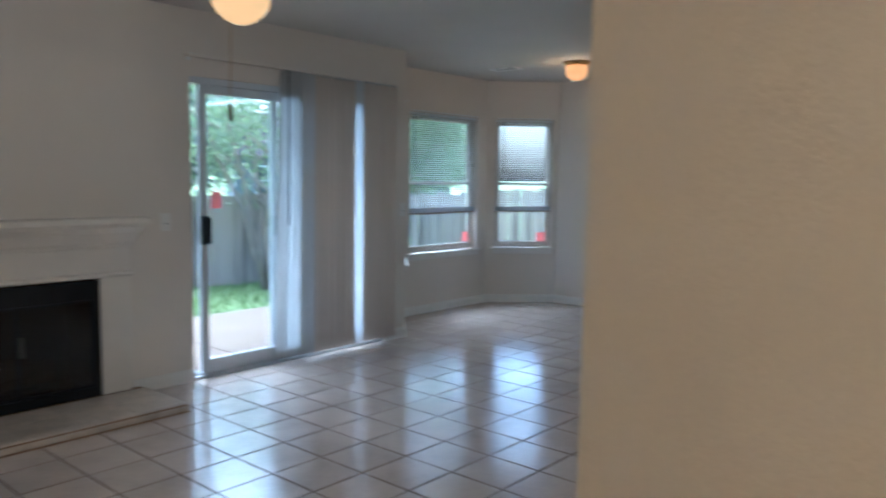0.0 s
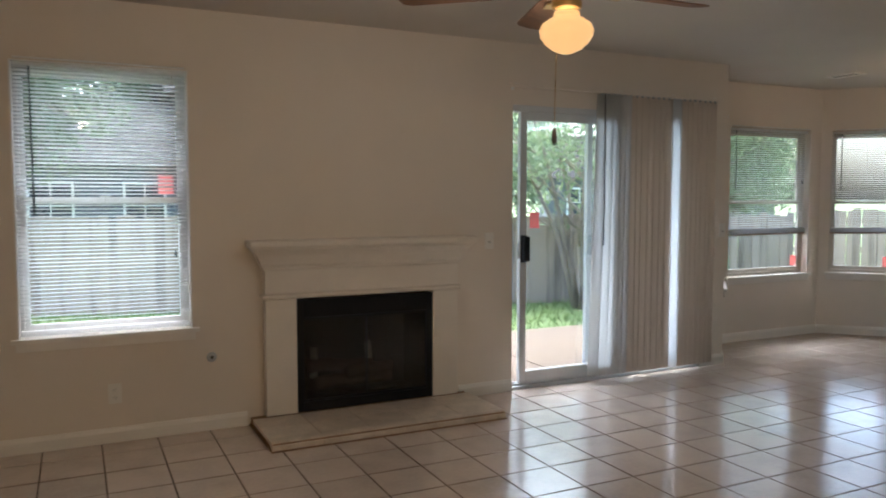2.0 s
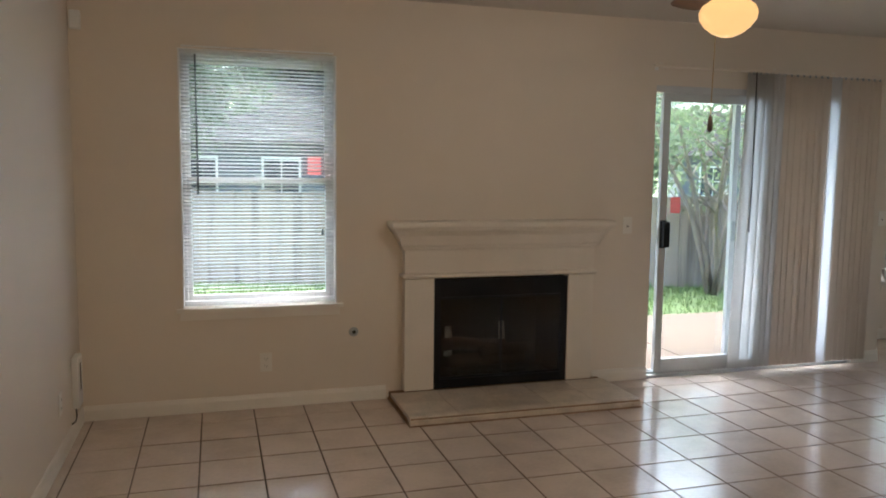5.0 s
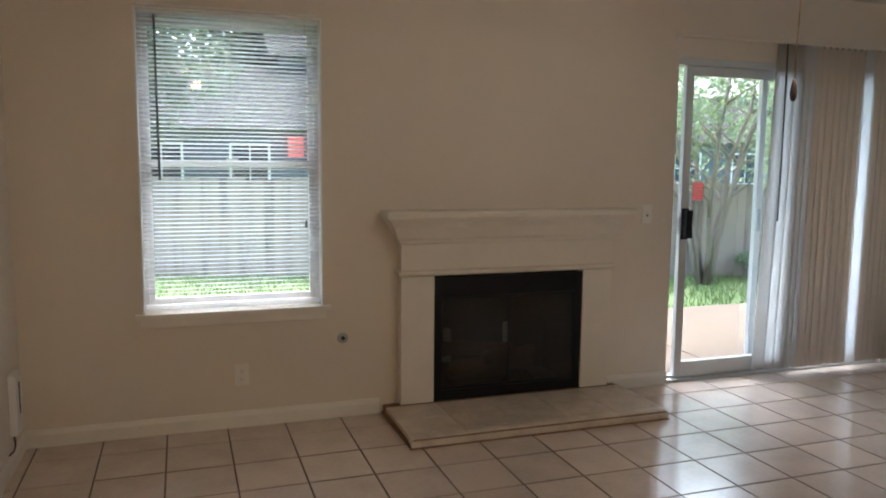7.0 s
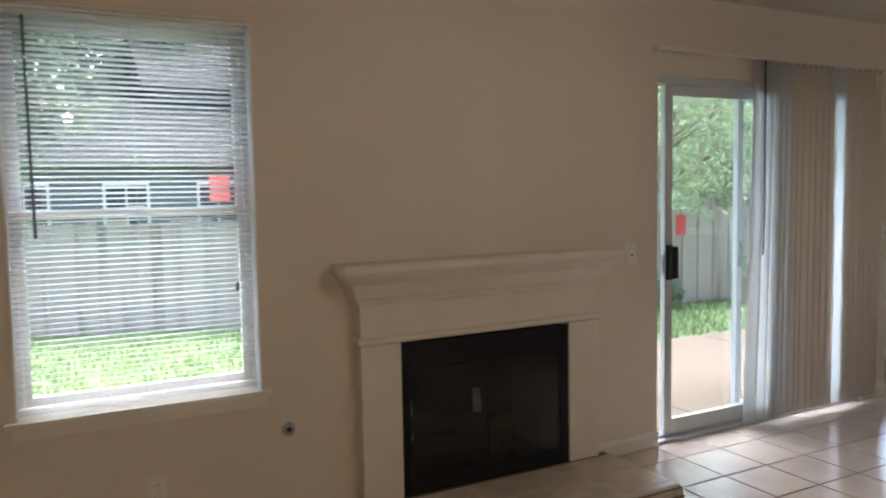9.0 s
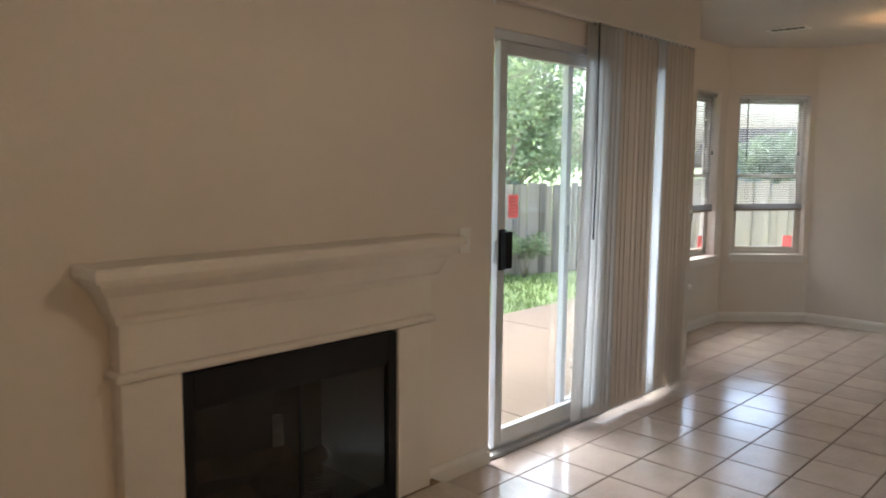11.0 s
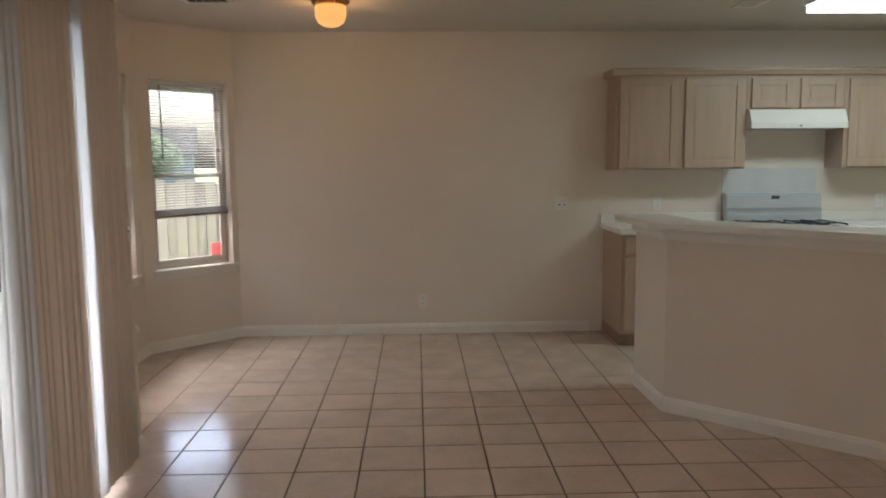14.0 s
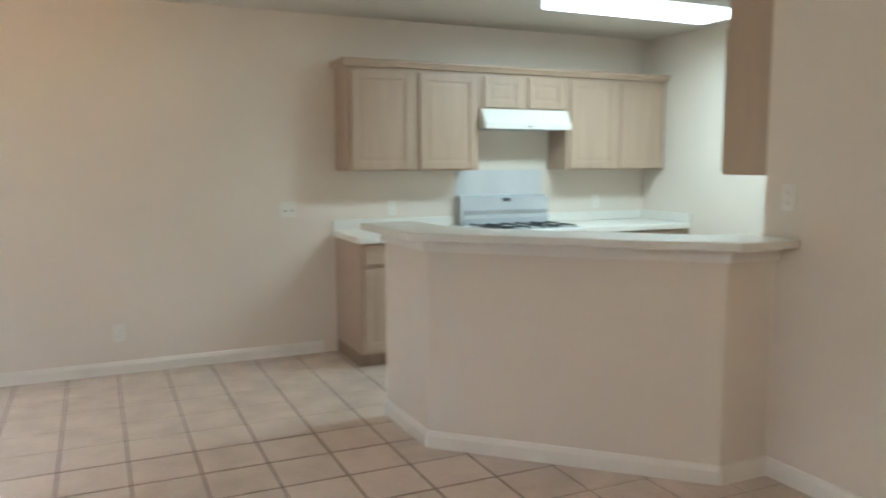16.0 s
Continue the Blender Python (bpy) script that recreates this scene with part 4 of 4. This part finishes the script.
lawn = bpy.data.meshes.new("grass")
rng = np.random.default_rng(4)
n = 22000
gx, gy = rng.uniform(-6, 9.4, n), 2.0 + 6.6 * rng.random(n)
keep = ~((gx > 0.25) & (gx < 6.85) & (gy < 2.6))
gx, gy = gx[keep], gy[keep]
n = len(gx)
ang, hgt = rng.uniform(0, 6.283, n), rng.uniform(0.04, 0.13, n)
dx, dy = np.cos(ang) * 0.010, np.sin(ang) * 0.010
tipx, tipy = rng.normal(0, 0.03, n), rng.normal(0, 0.03, n)
v = np.empty((n, 3, 3))
v[:, 0] = np.stack([gx - dx, gy - dy, np.full(n, GROUND)], 1)
v[:, 1] = np.stack([gx + dx, gy + dy, np.full(n, GROUND)], 1)
v[:, 2] = np.stack([gx + tipx, gy + tipy, GROUND + hgt], 1)
lawn.from_pydata(v.reshape(-1, 3).tolist(), [], [(3 * k, 3 * k + 1, 3 * k + 2) for k in range(n)])
lawn.materials.append(BLADEGREEN)
tagged(new("grass", lawn), "bright green grass of the back lawn", "grass", kind="stuff")


def fence(p, q, height, label):
    f = thing("fence", label, "fence", "garden fences", m=along(p, q, GROUND))
    length = math.hypot(q[0] - p[0], q[1] - p[1])
    bm = bmesh.new()
    w = 0.148
    prism(bm, [(0, 0), (w, 0), (w, 0.018), (0, 0.018)], 0.0, height)
    data = mesh("picket", bm, FENCE)
    rnd = random.Random(int(length * 10))
    s, k = 0.0, 0
    while s < length - w:
        ob = piece("picket", data, f, pose(s, -0.021 * (k % 2) + rnd.uniform(-0.001, 0.001), 0.0, 0, rnd.uniform(-0.5, 0.5), 0))
        k += 1
        ob.scale = (rnd.uniform(0.96, 1.0), 1, rnd.uniform(0.975, 1.02))
        s += 0.142
    for z in (0.30, height * 0.55, height - 0.25):
        part("rail", boxes((0, length, 0.020, 0.057, z, z + 0.085)), FENCE, f)
    for k in range(int(length / 2.4) + 1):
        part("post", boxes((2.4 * k, 2.4 * k + 0.09, 0.058, 0.148, -0.2, height - 0.03)), FENCE, f)
    return f


FL, FR = (-12.0, 11.44), (11.0, 5.14)
fence(FL, FR, 1.55, "weathered grey wooden picket fence behind the lawn")
fence((FR[0], FR[1] - 0.1), (FR[0], -4.0), 1.66, "weathered grey wooden side fence")


def leaves(name, blobs, count, size, seed, material, parent, label=""):
    r = np.random.default_rng(seed)
    vs = []
    weights = np.array([b[3] ** 2 for b in blobs])
    pick = r.choice(len(blobs), count, p=weights / weights.sum())
    for i in pick:
        x, y, z, rad = blobs[i]
        d = r.normal(0, 1, 3)
        d /= np.linalg.norm(d)
        c = np.array([x, y, z]) + d * rad * (r.random() ** 0.45) * np.array([1, 1, 0.8])
        a = r.normal(0, 1, 3)
        a /= np.linalg.norm(a)
        b = np.cross(a, r.normal(0, 1, 3))
        b /= np.linalg.norm(b)
        s = size * r.uniform(0.6, 1.3)
        vs += [c - a * s, c + b * s * 0.45, c + a * s, c - b * s * 0.45]
    d = bpy.data.meshes.new(name)
    d.from_pydata([tuple(p) for p in vs], [], [(4 * k, 4 * k + 1, 4 * k + 2, 4 * k + 3) for k in range(count)])
    d.materials.append(material)
    ob = new(name, d)
    ob.parent = parent
    if label:
        ob["label"] = label
    return ob


def tree(x, y, height, spread, stems, count, seed, label, leaf, size=0.05):
    t = thing("tree", label, "tree", m=pose(x, y, GROUND))
    rnd = random.Random(seed)
    trunk = bmesh.new()
    blobs = []
    for k in range(stems):
        a = math.tau * k / stems + rnd.uniform(-0.4, 0.4)
        pts = [Vector((math.cos(a) * 0.06, math.sin(a) * 0.06, -0.05))]
        lean = spread * rnd.uniform(0.28, 0.55)
        top = height * rnd.uniform(0.62, 0.85)
        for j in range(1, 7):
            u = j / 6
            pts.append(Vector((math.cos(a) * (0.06 + lean * u ** 1.3) + rnd.uniform(-0.06, 0.06), math.sin(a) * (0.06 + lean * u ** 1.3) + rnd.uniform(-0.06, 0.06), top * u)))
        r0 = height * 0.0105 if stems > 1 else height * 0.028
        tube(trunk, pts, r0, 9, r0 * 0.3)
        for j in range(2, 7):
            for s in range(2):
                b = rnd.uniform(0, math.tau)
                ln = spread * rnd.uniform(0.25, 0.5)
                e = pts[j] + Vector((math.cos(b) * ln, math.sin(b) * ln, rnd.uniform(0.15, 0.6) * ln + 0.1))
                tube(trunk, [pts[j], (pts[j] + e) / 2 + Vector((0, 0, 0.06)), e], r0 * 0.35, 6, r0 * 0.08)
                if j > 2 or rnd.random() < 0.5:
                    blobs.append((*e, spread * rnd.uniform(0.16, 0.30)))
        blobs.append((*pts[-1], spread * 0.28))
    part("trunk", trunk, BARK, t, "smooth pale brown stems", True)
    leaves("crown", blobs, count, size, seed, leaf, t, "loose green foliage")
    return t


tree(6.3, 5.6, 5.0, 3.0, 8, 10500, 11, "multi-stemmed garden tree with smooth bark by the fence", LEAF, 0.050)
tree(11.8, 8.6, 6.0, 3.6, 5, 8500, 12, "broad green tree just behind the fence", LEAF, 0.062)
tree(-3.6, 14.0, 8.5, 4.0, 5, 12500, 13, "tall dark tree behind the fence", LEAFDARK, 0.14)
tree(-4.0, 32.0, 11.0, 5.5, 5, 11000, 14, "tall dark tree behind the neighbouring house", LEAFDARK, 0.20)
tree(1.6, 31.0, 10.5, 4.6, 5, 8000, 21, "tall dark tree behind the fence", LEAFDARK, 0.20)
tree(10.5, 16.5, 7.0, 3.2, 3, 6000, 15, "tall green tree behind the fence", LEAFDARK, 0.14)
tree(15.5, 12.0, 5.5, 2.8, 3, 5000, 16, "green tree behind the fence", LEAFDARK, 0.14)
tree(46.0, 15.0, 3.3, 3.4, 5, 5000, 17, "green tree beyond the side fence", LEAFDARK, 0.16)
tree(13.4, 9.6, 4.4, 3.2, 5, 7000, 18, "low bushy green tree beyond the side fence", LEAF, 0.085)
tree(17.8, 13.6, 5.0, 3.4, 5, 7000, 19, "low bushy green tree beyond the side fence", LEAF, 0.095)


def shrub(x, y, size, seed, label):
    t = thing("shrub", label, "shrub", "garden shrubs", m=pose(x, y, GROUND))
    rnd = random.Random(seed)
    bm, blobs = bmesh.new(), []
    for k in range(6):
        a = rnd.uniform(0, math.tau)
        e = Vector((math.cos(a) * size * 0.5, math.sin(a) * size * 0.5, size * rnd.uniform(0.6, 1.2)))
        tube(bm, [(0, 0, -0.02), tuple(e * 0.5 + Vector((0, 0, 0.05))), tuple(e)], 0.008, 6, 0.003)
        blobs.append((*e, size * 0.38))
    part("stem", bm, BARK, t, smooth=True)
    leaves("foliage", blobs, 900, 0.035, seed, LEAF, t, "light green leaves")


shrub(7.35, 5.75, 0.34, 31, "small light green shrub at the foot of the fence")
shrub(8.9, 5.40, 0.55, 32, "light green shrub at the foot of the fence")


def house(x, y, w, d, storeys, turn, label):
    h = thing("house", label, "house", "neighbouring houses", m=pose(x, y, GROUND, 0, 0, turn))
    top = 2.8 * storeys
    part("wall", boxes((0, w, 0, d, -0.1, top)), SIDING, h, "pale horizontal siding")
    bm = bmesh.new()
    k = int(top / 0.22)
    for i in range(k):
        box(bm, 0, w, -0.014, -0.001, 0.22 * i, 0.22 * i + 0.20)
    part("siding_board", bm, SIDING, h)
    bm = bmesh.new()
    o = 0.45
    a = [bm.verts.new(p) for p in ((-o, -o, top), (w + o, -o, top), (w + o, d + o, top), (-o, d + o, top), (-o, d / 2, top + d * 0.30), (w + o, d / 2, top + d * 0.30))]
    for f in ((0, 1, 5, 4), (2, 3, 4, 5), (0, 4, 3), (1, 2, 5), (0, 3, 2, 1)):
        bm.faces.new([a[i] for i in f])
    part("roof", bm, ROOF, h, "grey shingle roof")
    for s in range(storeys):
        for i in range(int(w / 2.6)):
            wx, wz = 1.0 + 2.6 * i, 0.95 + 2.8 * s
            win = part("window", boxes((wx - 0.08, wx, -0.045, -0.015, wz - 0.08, wz + 1.38), (wx + 1.1, wx + 1.18, -0.045, -0.015, wz - 0.08, wz + 1.38), (wx, wx + 1.1, -0.045, -0.015, wz - 0.08, wz), (wx, wx + 1.1, -0.045, -0.015, wz + 1.3, wz + 1.38), (wx + 0.53, wx + 0.57, -0.045, -0.015, wz, wz + 1.3), (wx, wx + 0.53, -0.040, -0.016, wz + 0.63, wz + 0.67), (wx + 0.57, wx + 1.1, -0.040, -0.016, wz + 0.63, wz + 0.67)), VINYL, h)
            part("pane", boxes((wx, wx + 1.1, -0.0148, -0.0142, wz, wz + 1.3)), DARKPANE, win)
    return h


house(-6.0, 20.5, 11.0, 8.0, 1, 0, "pale neighbouring house with white windows behind the fence")
house(2.2, 24.5, 8.0, 9.0, 2, 0, "pale two-storey neighbouring house behind the trees")
house(20.0, 27.0, 11.0, 8.0, 1, -30, "grey neighbouring house beyond the side fence")
house(62.0, 27.0, 10.0, 8.0, 1, -75, "grey neighbouring house beyond the side fence")

# eave over the sliding door
ev = thing("eave", "tan painted eave and soffit over the patio", "eave", kind="structure")
part("soffit", boxes((1.0, 3.60, 0.1405, 1.38, 2.31, 2.325), (3.6005, 6.9, 0.82, 1.38, 2.31, 2.325)), SOFFIT, ev)
part("fascia", boxes((1.0, 6.9, 1.3805, 1.41, 2.27, 2.50)), SOFFIT, ev)
bm = bmesh.new()
prism(bm, [(X_LEFT - 0.6, -8.8), (6.6, -8.8), (6.6, 0.85), (X_LEFT - 0.6, 0.85)], CEILING + 0.125, CEILING + 0.25)
solid("roof", bm, ROOF, "shingle roof over the rooms", "roof", kind="structure")


# ---------------------------------------------------------------- floor tiles
def clip(poly, a, b, c):
    """Keeps the part of a polygon where a x + b y <= c."""
    out = []
    for i, p in enumerate(poly):
        q = poly[(i + 1) % len(poly)]
        dp, dq = a * p[0] + b * p[1] - c, a * q[0] + b * q[1] - c
        if dp <= 0:
            out.append(p)
        if dp * dq < 0:
            t = dp / (dp - dq)
            out.append((p[0] + (q[0] - p[0]) * t, p[1] + (q[1] - p[1]) * t))
    return out


bm = bmesh.new()
prism(bm, [(X_LEFT - 0.1, -8.6), (6.37, -8.6), (6.37, 0.03), (5.72, 0.74), (4.31, 0.74), (3.64, 0.10), (X_LEFT - 0.1, 0.10)], -0.06, -0.0030)
floor = solid("floor", bm, GROUT, "beige square ceramic floor tiles with dark grout", "floor", kind="structure")
PX, PY, TX, TY, GAP = 0.301, 0.307, 4.290, -0.201, 0.0062


def tile_shape(bm, poly, base=(0.0, 0.0)):
    cx, cy = sum(p[0] for p in poly) / len(poly), sum(p[1] for p in poly) / len(poly)
    def ring(inset, z):
        out = []
        for x, y in poly:
            l = math.hypot(x - cx, y - cy) or 1.0
            k = 1 - inset * 1.414 / l
            out.append(bm.verts.new((cx + (x - cx) * k - base[0], cy + (y - cy) * k - base[1], z)))
        return out
    r = [ring(0, -0.006), ring(0, -0.0016), ring(0.0022, 0.0)]
    k = len(poly)
    for a, b in zip(r, r[1:]):
        for i in range(k):
            bm.faces.new((a[i], a[(i + 1) % k], b[(i + 1) % k], b[i])).material_index = 1
    bm.faces.new(r[-1])


def half_plane(p, q):
    """The side of the line p-q that lies on its right."""
    nx, ny = -(q[1] - p[1]), q[0] - p[0]
    return nx, ny, nx * p[0] + ny * p[1]


hx, hy = (PX - GAP) / 2, (PY - GAP) / 2
bm = bmesh.new()
tile_shape(bm, [(-hx, -hy), (hx, -hy), (hx, hy), (-hx, hy)])
tile_data = mesh("tile", bm, TILE)
tile_data.materials.append(TILE_EDGE)
rest = bmesh.new()
picked, rnd = 0, random.Random(8)
for i in range(-22, 8):
    for j in range(-28, 5):
        cx, cy = TX + PX * (i + 0.5), TY + PY * (j + 0.5)
        if cy < Y_MID - 0.1 and X_HALL + 0.15 < cx < X_KWEST - 0.15:
            continue
        poly = [(cx - hx, cy - hy), (cx + hx, cy - hy), (cx + hx, cy + hy), (cx - hx, cy + hy)]
        cuts = [(-1, 0, -X_LEFT), (1, 0, X_FAR), (0, -1, 8.5)]
        cuts += [(0, 1, 0.0)] if cx < BAY[0][0] else [half_plane(a, b) for a, b in zip(BAY, BAY[1:])]
        whole = True
        for c in cuts:
            k = len(poly)
            new_poly = clip(poly, *c)
            whole = whole and new_poly == poly
            poly = new_poly
            if len(poly) < 3:
                break
        if len(poly) < 3:
            continue
        near = -1.8 < cx < 5.0 and -3.3 < cy < -0.2
        if whole and near and picked < 300:
            picked += 1
            piece("tile", tile_data, floor, pose(cx, cy, rnd.uniform(-0.0005, 0.0003), rnd.uniform(-0.12, 0.12), rnd.uniform(-0.12, 0.12), 0))
        else:
            tile_shape(rest, poly)
ob = part("tile_field", rest, TILE, floor)
ob["kind"] = "stuff"
